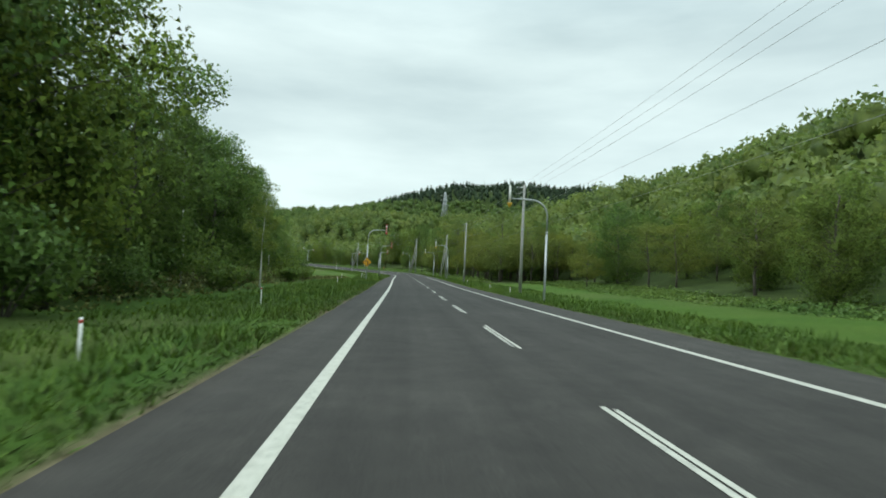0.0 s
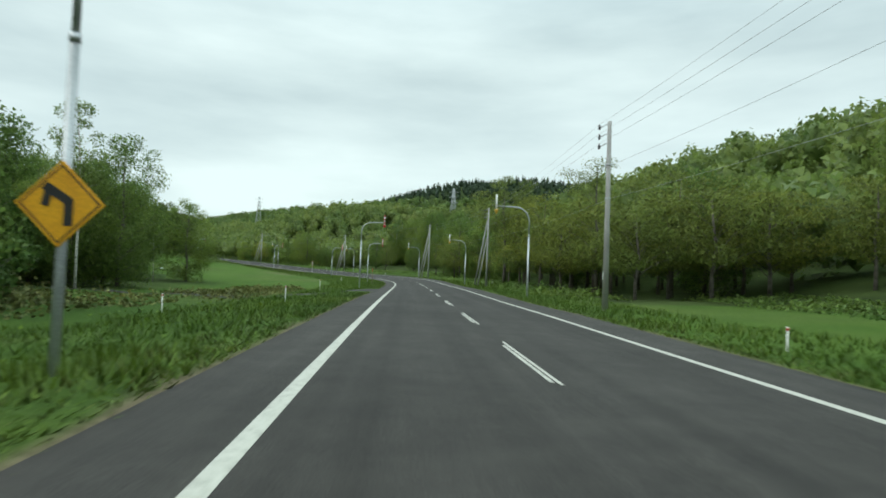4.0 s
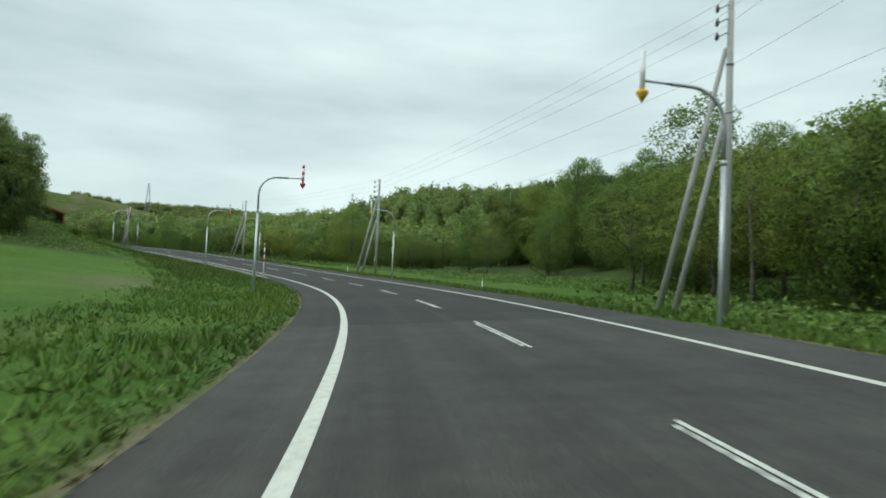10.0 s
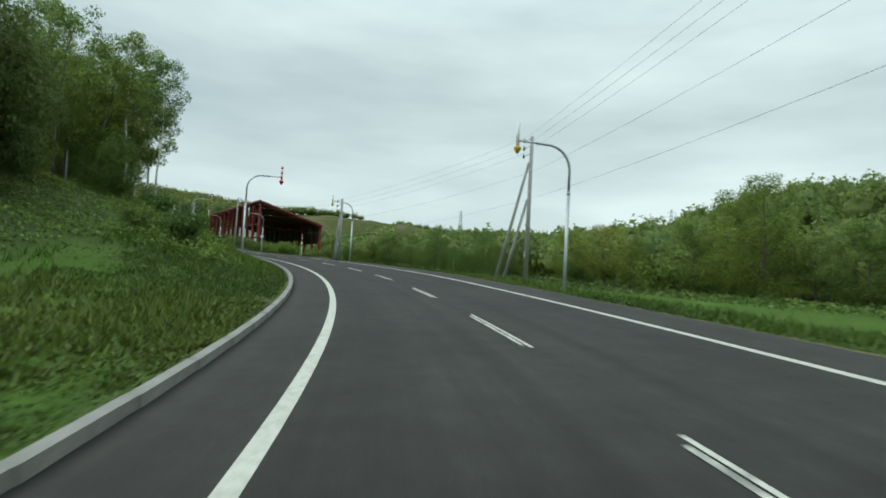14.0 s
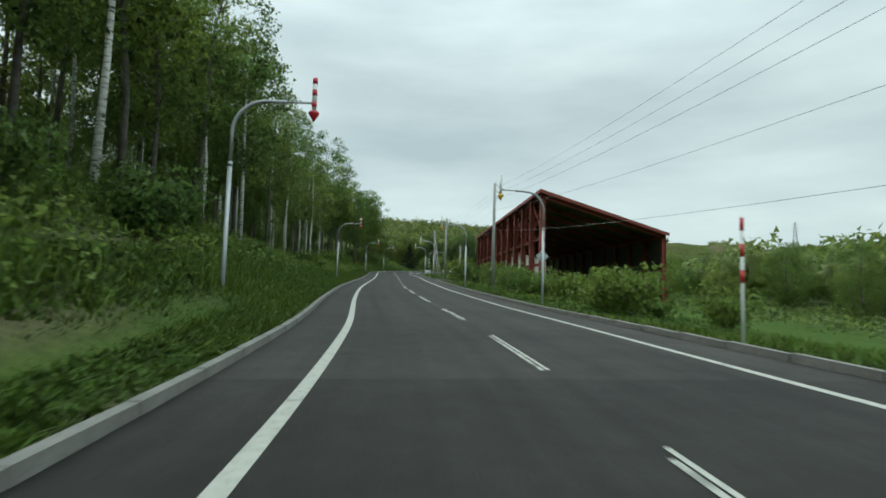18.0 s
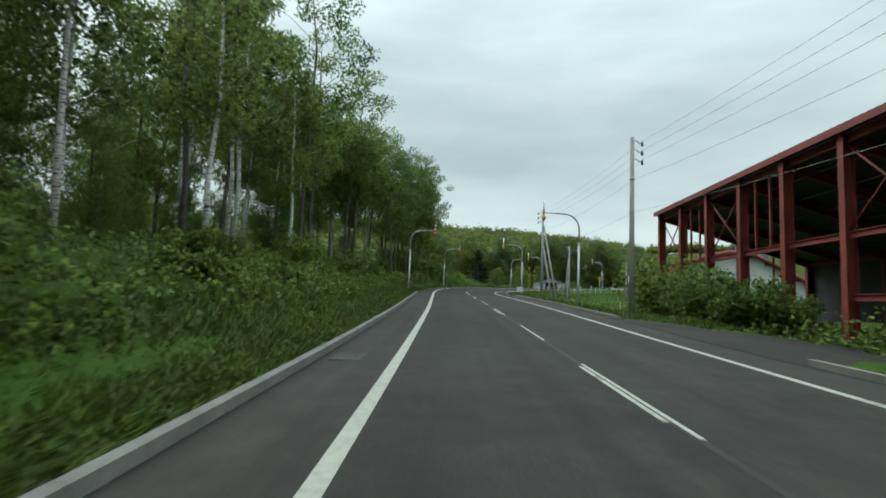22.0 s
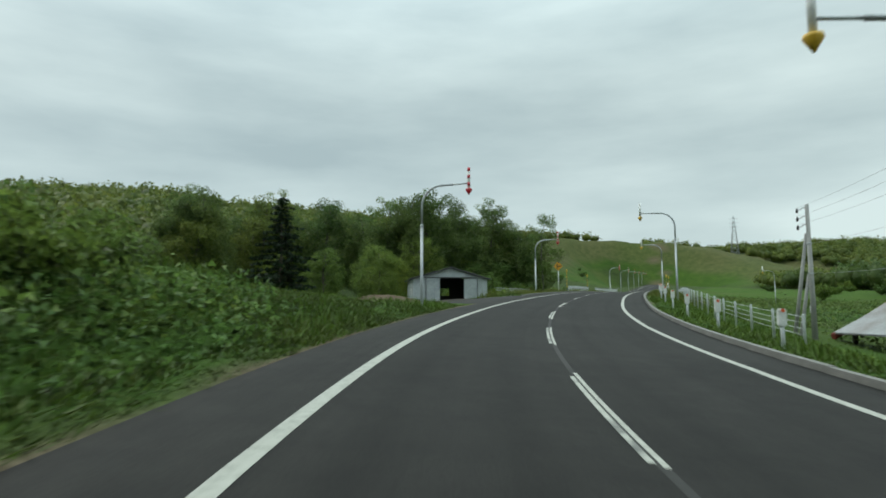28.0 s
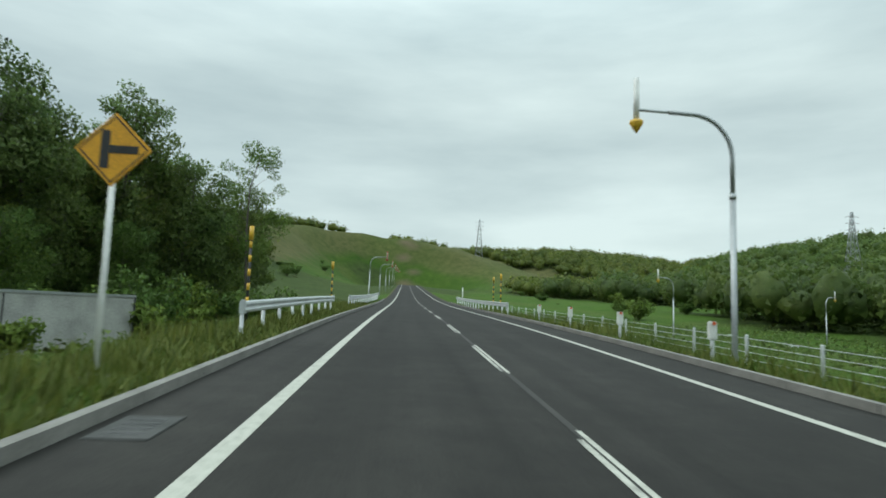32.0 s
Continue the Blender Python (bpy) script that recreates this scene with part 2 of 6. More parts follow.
def ground_material():
    m, t, b = material("meadow", (0.1, 0.18, 0.04), 0.95)
    big, mid, fine = noise_of(t, 0.022, 4), noise_of(t, 0.22, 5, 0.65), noise_of(t, 5.0, 5, 0.7)
    base = ramp(t, big, [(0.35, (0.04, 0.085, 0.014)), (0.55, (0.054, 0.1, 0.018)), (0.72, (0.07, 0.1, 0.026))])
    spots = ramp(t, mid, [(0.3, (0.65, 0.75, 0.7)), (0.7, (1.2, 1.12, 1.0))])
    grain = ramp(t, fine, [(0.25, (0.55, 0.6, 0.55)), (0.75, (1.35, 1.3, 1.25))])
    grass = blend(t, 1.0, blend(t, 1.0, base, spots, "MULTIPLY"), grain, "MULTIPLY")
    kind = t.nodes.new("ShaderNodeAttribute")
    kind.attribute_name = "cover"
    fresh = ramp(t, mid, [(0.3, (0.042, 0.094, 0.012)), (0.7, (0.07, 0.124, 0.02))])
    grass = blend(t, kind.outputs["Alpha"], grass, blend(t, 1.0, fresh, grain, "MULTIPLY"))
    sep = t.nodes.new("ShaderNodeSeparateColor")
    t.links.new(kind.outputs["Color"], sep.inputs[0])
    soil = ramp(t, fine, [(0.3, (0.085, 0.068, 0.042)), (0.7, (0.18, 0.145, 0.095))])
    dry = ramp(t, mid, [(0.3, (0.07, 0.078, 0.03)), (0.7, (0.13, 0.12, 0.055))])
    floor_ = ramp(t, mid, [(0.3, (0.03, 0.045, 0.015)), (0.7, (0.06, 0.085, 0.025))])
    colour = blend(t, sep.outputs[1], grass, blend(t, 1.0, dry, grain, "MULTIPLY"))
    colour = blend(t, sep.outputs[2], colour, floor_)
    colour = blend(t, sep.outputs[0], colour, soil)
    t.links.new(colour, b.inputs["Base Color"])
    b.inputs["Specular IOR Level"].default_value = 0.1
    bump(t, b, fine, 0.8, 0.12)
    return m


GROUND = ground_material()


# ---- mesh helpers ----
def part(name, bm, mat, parent=None, label=""):
    me = bpy.data.meshes.new(name)
    bm.to_mesh(me)
    bm.free()
    me.materials.append(mat)
    ob = new(name, me)
    if parent is not None:
        ob.parent = parent
    if label:
        tagged(ob, label)
    return ob


def shared(name, me, parent, m):
    """One more object on an existing mesh."""
    ob = new(name, me)
    ob.parent = parent
    ob.matrix_local = m
    return ob


def quick_mesh(name, verts, faces, mat, smooth=False, normals=None):
    """A mesh from numpy arrays: verts (n, 3) and faces (m, k) of one size."""
    me = bpy.data.meshes.new(name)
    faces = np.asarray(faces, np.int32)
    count, size = faces.shape
    me.vertices.add(len(verts))
    me.vertices.foreach_set("co", np.asarray(verts, np.float32).ravel())
    me.loops.add(count * size)
    me.loops.foreach_set("vertex_index", faces.ravel())
    me.polygons.add(count)
    me.polygons.foreach_set("loop_start", np.arange(0, count * size, size, dtype=np.int32))
    me.update(calc_edges=True)
    me.validate()
    if smooth or normals is not None:
        me.polygons.foreach_set("use_smooth", np.ones(count, bool))
    if normals is not None:
        me.normals_split_custom_set_from_vertices(np.asarray(normals, np.float32).tolist())
    me.materials.append(mat)
    return me


def box(bm, sx, sy, sz, at=(0, 0, 0), turn=None, bevel=0.0):
    m = Matrix.Translation(at) @ (turn or Matrix()) @ Matrix.Diagonal((sx, sy, sz, 1))
    made = bmesh.ops.create_cube(bm, size=1, matrix=m)
    if bevel:
        edges = list({e for v in made["verts"] for e in v.link_edges})
        bmesh.ops.bevel(bm, geom=edges, offset=bevel, segments=2, affect="EDGES")
    return bm


def tube(bm, points, radii, sides=10):
    """A tapered tube along points, closed at both ends."""
    pts = [Vector(p) for p in points]
    rings = []
    for i, p in enumerate(pts):
        ahead = (pts[min(i + 1, len(pts) - 1)] - pts[max(i - 1, 0)]).normalized()
        side = ahead.cross(Vector((0.31, 0.95, 0.05))).normalized()
        up = side.cross(ahead)
        r = radii[i] if isinstance(radii, (list, tuple)) else radii
        rings.append([bm.verts.new(p + r * (math.cos(a) * side + math.sin(a) * up)) for a in [2 * math.pi * k / sides for k in range(sides)]])
    for a, b in zip(rings, rings[1:]):
        for k in range(sides):
            f = bm.faces.new((a[k], a[(k + 1) % sides], b[(k + 1) % sides], b[k]))
            f.smooth = True
    bm.faces.new(rings[0][::-1])
    bm.faces.new(rings[-1])
    return bm


def empty(name, m=None):
    ob = new(name)
    ob.empty_display_size = 0.3
    if m is not None:
        ob.matrix_world = m
    return ob


# ---- the line of the road: plan, height and crossfall every 16 m ----
PLAN = [(2.4, -16), (2.22, 0), (2.05, 16), (1.88, 32), (1.69, 48), (1.41, 64), (1.13, 80), (0.9, 96), (0.66, 112), (0.41, 128), (0.07, 144),
        (-0.43, 160), (-1.82, 175.93), (-5.05, 191.59), (-9.76, 206.87), (-16.02, 221.59), (-23.94, 235.48), (-33.49, 248.31), (-44.42, 259.98),
        (-56.47, 270.49), (-69.53, 279.73), (-83.46, 287.59), (-98.09, 294.05), (-113.12, 299.54), (-128.08, 305.2), (-142.9, 311.24), (-157.67, 317.38)]
PLAN += [(-172.46, 323.48), (-187.31, 329.43), (-202.14, 335.44), (-216.59, 342.3), (-230.13, 350.8), (-242.27, 361.2), (-252.78, 373.25), (-262.04, 386.29), (-270.58, 399.82)]
PLAN += [(-270.58 - 8.06 * k, 399.82 + 13.82 * k) for k in range(1, 28)]
LEVEL = [-1.32, -1.32, -1.33, -1.32, -1.27, -1.19, -1.09, -1.02, -0.96, -0.92, -0.9, -0.8, -0.65, -0.47, -0.31, -0.12, 0.21, 0.76, 1.53, 2.4, 3.24, 4.04,
         4.85, 5.77, 6.71, 7.64, 8.59, 9.61, 10.64, 11.64, 12.62, 13.59, 14.54, 15.49, 16.42, 17.28]
LEVEL += [17.28 + d for d in (0.72, 1.32, 1.8, 2.25, 2.75, 3.35, 4.05, 4.85, 5.7, 6.6, 7.5, 8.4, 9.3, 10.2, 11.1, 12.0, 12.9, 13.7, 14.3, 14.7, 14.8, 14.6, 14.2, 13.6, 13.0, 12.4, 11.8)]
BANK = [0.036, 0.036, 0.026, 0.012, 0.001, -0.006, -0.004, 0.005, 0.023, 0.048, 0.06, 0.068, 0.07, 0.068, 0.066, 0.066, 0.068, 0.067, 0.067, 0.064, 0.051, 0.032,
        0.019, 0.019, 0.022, 0.028, 0.029, 0.017, -0.002, -0.022, -0.04, -0.052, -0.047, -0.032, -0.02, -0.017] + [-0.01] * 27


# the right-hand lane falls off more than the left one in places
RIGHT_FALL_U = [60, 95, 105, 125, 145, 156, 168, 185, 325, 347, 395, 425, 440, 497, 507, 520, 532]
RIGHT_FALL = [0, 0, -0.016, -0.025, -0.038, -0.05, -0.022, 0, 0, -0.036, -0.034, -0.008, 0, 0, -0.02, -0.024, 0]


def spline(values, count):
    """Catmull-Rom through the values, count steps between two."""
    v = np.asarray(values, float)
    v = np.concatenate([[2 * v[0] - v[1]], v, [2 * v[-1] - v[-2]]])
    s = np.linspace(0, 1, count, endpoint=False)
    s = s.reshape(-1, *([1] * (v.ndim - 1)))
    out = [0.5 * (2 * b + (c - a) * s + (2 * a - 5 * b + 4 * c - d) * s**2 + (3 * b - a - 3 * c + d) * s**3) for a, b, c, d in zip(v, v[1:], v[2:], v[3:])]
    return np.concatenate(out + [v[-2:-1]])


ROAD_XY, ROAD_Z, ROAD_BANK = spline(PLAN, 16), spline(LEVEL, 16), spline(BANK, 16)
ROAD_U = np.concatenate([[0], np.cumsum(np.linalg.norm(np.diff(ROAD_XY, axis=0), axis=1))]) - 16.0
ROAD_T = np.gradient(ROAD_XY, axis=0)
ROAD_T /= np.linalg.norm(ROAD_T, axis=1)[:, None]
U_END = float(ROAD_U[-1])


def station(u):
    """Centre, height, heading and crossfall at u metres along the road."""
    at = lambda a: np.interp(u, ROAD_U, a)
    return at(ROAD_XY[:, 0]), at(ROAD_XY[:, 1]), at(ROAD_Z), at(ROAD_T[:, 0]), at(ROAD_T[:, 1]), at(ROAD_BANK)


def place(u, d):
    """World x, y at u along and d to the right of the centre line."""
    x, y, _, tx, ty, _ = station(u)
    return x + d * ty, y - d * tx


def cross(u, d):
    """Height over the centre line at d across."""
    return station(u)[5] * np.clip(d, -4.6, 4.6) + np.interp(u, RIGHT_FALL_U, RIGHT_FALL) * np.clip(d, 0, 4.6)


def road_z(u, d):
    return station(u)[2] + cross(u, d)


def nearest(x, y):
    """Along and across the road for arrays of points, from a coarse and then a fine search."""
    x, y = np.atleast_1d(x).astype(float), np.atleast_1d(y).astype(float)
    best = np.zeros(len(x), int)
    for a in range(0, len(x), 4000):
        d2 = (x[a : a + 4000, None] - ROAD_XY[None, ::4, 0]) ** 2 + (y[a : a + 4000, None] - ROAD_XY[None, ::4, 1]) ** 2
        best[a : a + 4000] = d2.argmin(1) * 4
    ox, oy = x - ROAD_XY[best, 0], y - ROAD_XY[best, 1]
    tx, ty = ROAD_T[best, 0], ROAD_T[best, 1]
    return ROAD_U[best] + np.clip(ox * tx + oy * ty, -8, 8), ox * ty - oy * tx, np.hypot(ox, oy)


# ---- the lie of the land ----
A_STEPS = np.array([0.0, 1.5, 4.0, 10.0, 20.0, 40.0])
LEFT_U = np.array([-20, 140, 225, 262, 295, 318, 345, 400, 450, 480, 505, 522, 545, 600, 800])
LEFT_H = np.array([[0, -0.10, -0.3, -0.6, -0.5, 0.2], [0, -0.15, -0.5, -0.9, -1.0, -0.8], [0, -0.1, -0.3, -0.5, -0.4, 0], [0, -0.05, -0.15, 0.0, 0.8, 2.4],
                   [0, 0.1, 0.6, 1.9, 3.1, 4.6], [0, 0.2, 1.5, 4.2, 5.8, 7], [0, 0.3, 1.7, 4.6, 6.2, 7.5], [0, 0.1, 0.8, 2.2, 2.8, 4], [0, 0.1, 0.8, 2.4, 3.2, 4.5], [0, 0.1, 1.3, 3.5, 4.4, 5],
                   [0, 0.1, 0.7, 2.0, 2.5, 3], [0, 0, 0.0, -0.2, -0.3, 1.4], [0, -0.05, -0.4, -1.3, -1.7, -0.8], [0, -0.2, -0.9, -2.0, -2.5, -2], [0, -0.2, -0.6, -1.0, -1, -1]])
RIGHT_U = np.array([-20, 150, 260, 330, 420, 450, 480, 525, 600, 800])
RIGHT_H = np.array([[0, -0.1, -0.25, -0.3, -0.2, 0.5], [0, -0.1, -0.3, -0.4, -0.2, 1.5], [0, -0.1, -0.3, -0.5, -0.6, -0.3], [0, -0.1, -0.3, -0.6, -1.2, -2],
                    [0, -0.1, -0.3, -0.7, -1.6, -3], [0, -0.1, -0.4, -1.3, -2.2, -3.5], [0, -0.15, -0.7, -1.7, -3.4, -5], [0, -0.15, -0.9, -2.5, -4.3, -5], [0, -0.15, -0.8, -1.6, -2.4, -3.5], [0, -0.1, -0.5, -1, -1.5, -2]])
WEST_LINE = [(-760, 150), (-640, 300), (-575, 420), (-590, 520), (-625, 600), (-622, 696), (-610, 752), (-594, 819), (-565, 887), (-549, 942), (-531, 1005), (-451, 1033), (-406, 1044), (-374, 1100), (-294, 1157), (-238, 1156), (-160, 1148)]
WEST_TOP = [46, 46, 43, 42, 45, 47, 49, 53, 51, 43, 49, 50, 47, 34, 51, 62, 75]
NORTH_LINE = [(-95, 535), (-78, 510), (-35, 515), (3, 515), (60, 490), (120, 420)]
RIDGES = [(WEST_LINE, WEST_TOP, 240),
          ([(-160, 1148), (-70, 1200), (20, 1230), (77, 1250), (132, 1250), (195, 1250), (314, 1250), (385, 1240), (560, 1050)], [73, 90, 117, 140, 152, 158, 158, 156, 148], 400),
          ([(175, -200), (150, 0), (128, 120), (118, 200), (95, 275), (70, 330)], [40.5, 41, 36.5, 33.5, 28, 17], 105),
          (NORTH_LINE, [0, 11, 28, 28, 28, 24], 115),
          ([(-900, 0), (-500, -100), (-250, -200), (-100, -300)], [50, 50, 45, 45], 220)]


def to_line(x, y, line):
    """Distance to a line of points, and how far along it, in points."""
    best, at = np.full(len(x), 1e9), np.zeros(len(x))
    for k, ((ax, ay), (bx, by)) in enumerate(zip(line, line[1:])):
        dx, dy = bx - ax, by - ay
        s = np.clip(((x - ax) * dx + (y - ay) * dy) / (dx * dx + dy * dy), 0, 1)
        far = np.hypot(x - ax - s * dx, y - ay - s * dy)
        at = np.where(far < best, k + s, at)
        best = np.minimum(best, far)
    return best, at


def ridge_height(x, y):
    out = np.zeros(len(x))
    for line, tops, width in RIDGES:
        best = np.zeros(len(x))
        for (ax, ay), (bx, by), ha, hb in zip(line, line[1:], tops, tops[1:]):
            dx, dy = bx - ax, by - ay
            s = np.clip(((x - ax) * dx + (y - ay) * dy) / (dx * dx + dy * dy), 0, 1)
            far = np.hypot(x - ax - s * dx, y - ay - s * dy)
            best = np.maximum(best, (ha + s * (hb - ha)) * (lambda q: q * q * (3 - 2 * q))(np.clip(1.03 - far / width, 0, 1)))
        out = np.maximum(out, best)
    return out


def wave(x, y, size, seed):
    """Smooth uneven ground, about -1 to 1."""
    rs = np.random.RandomState(seed)
    out = np.zeros(len(x))
    for k in range(7):
        a, f, p = rs.uniform(0, 6.28), (0.6 + 0.5 * k) / size, rs.uniform(0, 6.28)
        out += np.sin((x * math.cos(a) + y * math.sin(a)) * f * 6.28 + p) / (1 + 0.6 * k)
    return out / 2.6


def land(x, y):
    """Height of the ground, and u, d of each point."""
    x, y = np.atleast_1d(x).astype(float), np.atleast_1d(y).astype(float)
    u, d, r = nearest(x, y)
    base = np.zeros(len(x))
    weight = np.zeros(len(x))
    for k in range(0, len(ROAD_U), 24):
        w = 1 / ((x - ROAD_XY[k, 0]) ** 2 + (y - ROAD_XY[k, 1]) ** 2 + 100) ** 1.6
        base += w * ROAD_Z[k]
        weight += w
    base /= weight
    mixed = np.clip((r - 20) / 40, 0, 1)
    z0 = np.interp(u, ROAD_U, ROAD_Z) * (1 - mixed) + base * mixed
    z0 += cross(u, d) * (1 - mixed)
    a = np.clip(np.abs(d) - 4.55, 0, 40)
    side = np.zeros(len(x))
    for table_u, table_h, mask in ((LEFT_U, LEFT_H, d < 0), (RIGHT_U, RIGHT_H, d >= 0)):
        rows = np.stack([np.interp(u, table_u, table_h[:, k]) for k in range(6)], 1)
        j = np.clip(np.searchsorted(A_STEPS, a, side="right") - 1, 0, 4)
        f = (a - A_STEPS[j]) / (A_STEPS[j + 1] - A_STEPS[j])
        n = np.arange(len(x))
        f = f * f * (3 - 2 * f)
        side = np.where(mask, rows[n, j] * (1 - f) + rows[n, j + 1] * f, side)
    fade = np.clip(1 - (r - 60) / 120, 0, 1)
    rough_ = np.clip((r - 5.5) / 10, 0, 1)
    bumps = rough_ * (0.18 * wave(x, y, 14, 3) + 0.1 * wave(x, y, 5, 4)) + np.clip((r - 40) / 100, 0, 1) * 2.0 * wave(x, y, 120, 5)
    hill = ridge_height(x, y) * np.clip((r - 22) / 60, 0, 1) * (1 + 0.05 * wave(x, y, 70, 6))
    return z0 + side * fade + bumps + hill, u, d, r


def ground_at(x, y):
    return float(land(np.array([x]), np.array([y]))[0][0])


# ---- ground: one sheet, fine beside the road, coarse towards the horizon ----
D_STEPS = [0, 3.0, 4.3, 4.6, 4.9, 5.3, 6.0, 7.0, 8.4, 10.2, 12.5, 15.5, 19.5, 25, 32, 42]


def cover_of(x, y, u, d, r, z):
    """Red: bare soil, green: dry meadow, blue: woodland floor."""
    a = np.abs(d) - 4.6
    ragged = 0.32 + 0.28 * wave(x, y, 6, 8) + 0.2 * wave(x, y, 2, 9)
    soil = np.clip((ragged - a) / 0.25, 0, 1) * np.where(d < 0, 1.0, 0.8) * (np.abs(a) < 2)
    west = np.clip((-220 - x) / 150, 0, 1) * np.clip((z - 28) / 14, 0, 1) * (r > 60)
    dry = np.clip(west * (0.85 + 0.5 * wave(x, y, 160, 10)), 0, 0.95)
    soil = np.maximum(soil, 0.8 * np.exp(-(((u - 232) / 9) ** 2 + ((d + 15) / 4) ** 2)) * (0.6 + 0.5 * wave(x, y, 4, 12)))
    soil = np.maximum(soil, np.clip(1.1 * np.exp(-(((u - 176) / 7) ** 2 + ((d + 5.5) / 0.9) ** 2)), 0, 0.9))
    yard = (d < -8) & (d > -26) & (u > 509) & (u < 524)
    soil = np.maximum(soil, np.clip(0.7 + 0.6 * wave(x, y, 5, 15), 0, 0.9) * yard)
    bank = (d < -6.5) & (d > -11.5) & (u > 328) & (u < 385)
    soil = np.maximum(soil, np.clip(0.15 + 0.9 * wave(x, y, 9, 16), 0, 0.75) * bank)
    dry = np.maximum(dry, np.clip(0.5 * wave(x, y, 30, 11), 0, 0.5) * (r > 8) * (r < 60))
    a = np.abs(d)
    lush = ((d > 0) & (u < 130) & (a > 6)) | ((d < 0) & (u > 128) & (u < 285) & (a > 6)) | ((u > 585) & (u < 800) & (a < 150) & (a > 5)) | ((d > 0) & (u > 215) & (u < 340) & (a > 8))
    lush = np.where(lush, np.clip(0.85 + 0.3 * wave(x, y, 25, 14), 0.3, 1), 0.15)
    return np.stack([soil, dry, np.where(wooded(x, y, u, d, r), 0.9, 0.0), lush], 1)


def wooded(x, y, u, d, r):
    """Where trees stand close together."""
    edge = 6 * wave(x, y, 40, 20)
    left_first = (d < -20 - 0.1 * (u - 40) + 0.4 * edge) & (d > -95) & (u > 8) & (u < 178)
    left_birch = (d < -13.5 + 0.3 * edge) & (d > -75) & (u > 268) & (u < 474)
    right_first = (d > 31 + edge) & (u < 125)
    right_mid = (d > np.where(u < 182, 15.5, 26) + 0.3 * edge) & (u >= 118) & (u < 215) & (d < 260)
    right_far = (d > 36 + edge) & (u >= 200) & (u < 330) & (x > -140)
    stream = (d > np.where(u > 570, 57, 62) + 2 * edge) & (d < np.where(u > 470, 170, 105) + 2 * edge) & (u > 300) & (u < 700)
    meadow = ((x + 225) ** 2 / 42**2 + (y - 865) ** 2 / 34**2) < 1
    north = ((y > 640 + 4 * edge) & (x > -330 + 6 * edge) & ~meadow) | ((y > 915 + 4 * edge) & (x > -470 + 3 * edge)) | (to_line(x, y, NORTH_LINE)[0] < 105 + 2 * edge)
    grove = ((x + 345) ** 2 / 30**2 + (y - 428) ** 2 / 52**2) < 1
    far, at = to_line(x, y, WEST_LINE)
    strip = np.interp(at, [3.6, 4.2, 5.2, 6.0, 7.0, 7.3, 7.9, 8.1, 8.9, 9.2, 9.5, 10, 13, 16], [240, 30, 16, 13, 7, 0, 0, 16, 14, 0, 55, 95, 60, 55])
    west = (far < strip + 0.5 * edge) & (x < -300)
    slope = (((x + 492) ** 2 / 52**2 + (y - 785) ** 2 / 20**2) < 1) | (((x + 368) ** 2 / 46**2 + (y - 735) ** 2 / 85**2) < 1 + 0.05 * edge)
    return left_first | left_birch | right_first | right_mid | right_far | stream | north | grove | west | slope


def build_ground():
    us = np.arange(-16, U_END, 2.0)
    ds = np.array([-v for v in D_STEPS[:0:-1]] + D_STEPS)
    uu, dd = np.meshgrid(us, ds, indexing="ij")
    px, py = place(uu.ravel(), dd.ravel())
    z, *_ = land(px, py)
    z -= np.where(np.abs(dd.ravel()) < 4.55, 0.12, np.where(np.abs(dd.ravel()) > 40, 0.0, 0.0))
    n, m = uu.shape
    i = np.arange(n * m).reshape(n, m)
    quads = np.stack([i[:-1, :-1], i[:-1, 1:], i[1:, 1:], i[1:, :-1]], -1).reshape(-1, 4)[:, ::-1]
    verts = [np.stack([px, py, z], 1)]
    tags = [(px, py)]
    gx = np.concatenate([[-4500, -3200, -2300, -1700, -1350, -1150], np.arange(-1000, 640, 7.0), [720, 900, 1300, 2000, 3200, 4500]])
    gy = np.concatenate([[-4500, -3000, -1800, -1000, -600, -400], np.arange(-280, 1010, 7.0), np.arange(1024, 1400, 20.0), [1500, 1700, 2300, 3300, 4500]])
    xx, yy = np.meshgrid(gx, gy, indexing="ij")
    ox, oy = xx.ravel(), yy.ravel()
    oz, ou, od, orr = land(ox, oy)
    inside = (orr < 36) & (ou > -8) & (ou < U_END - 8)
    oz = oz - np.where((orr < 44) & (ou > -12), 0.5, 0)
    n, m = xx.shape
    j = np.arange(n * m).reshape(n, m)
    outer = np.stack([j[:-1, :-1], j[1:, :-1], j[1:, 1:], j[:-1, 1:]], -1).reshape(-1, 4)
    outer = outer[~inside[outer].any(1)]
    verts.append(np.stack([ox, oy, oz], 1))
    quads = np.concatenate([quads, outer + len(px)])
    verts = np.concatenate(verts)
    me = quick_mesh("ground", verts, quads, GROUND, smooth=True)
    u, d, r = nearest(verts[:, 0], verts[:, 1])
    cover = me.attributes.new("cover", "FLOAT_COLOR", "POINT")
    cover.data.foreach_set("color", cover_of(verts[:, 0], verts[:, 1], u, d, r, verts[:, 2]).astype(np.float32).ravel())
    return tagged(new("ground", me), "green roadside grass, meadows and wooded hills", "ground", kind="structure")


build_ground()


SEAM = worn("worn_seam", (0.021, 0.0198, 0.018), (0.038, 0.0355, 0.032), 0.85, 0, 0.3, 9)


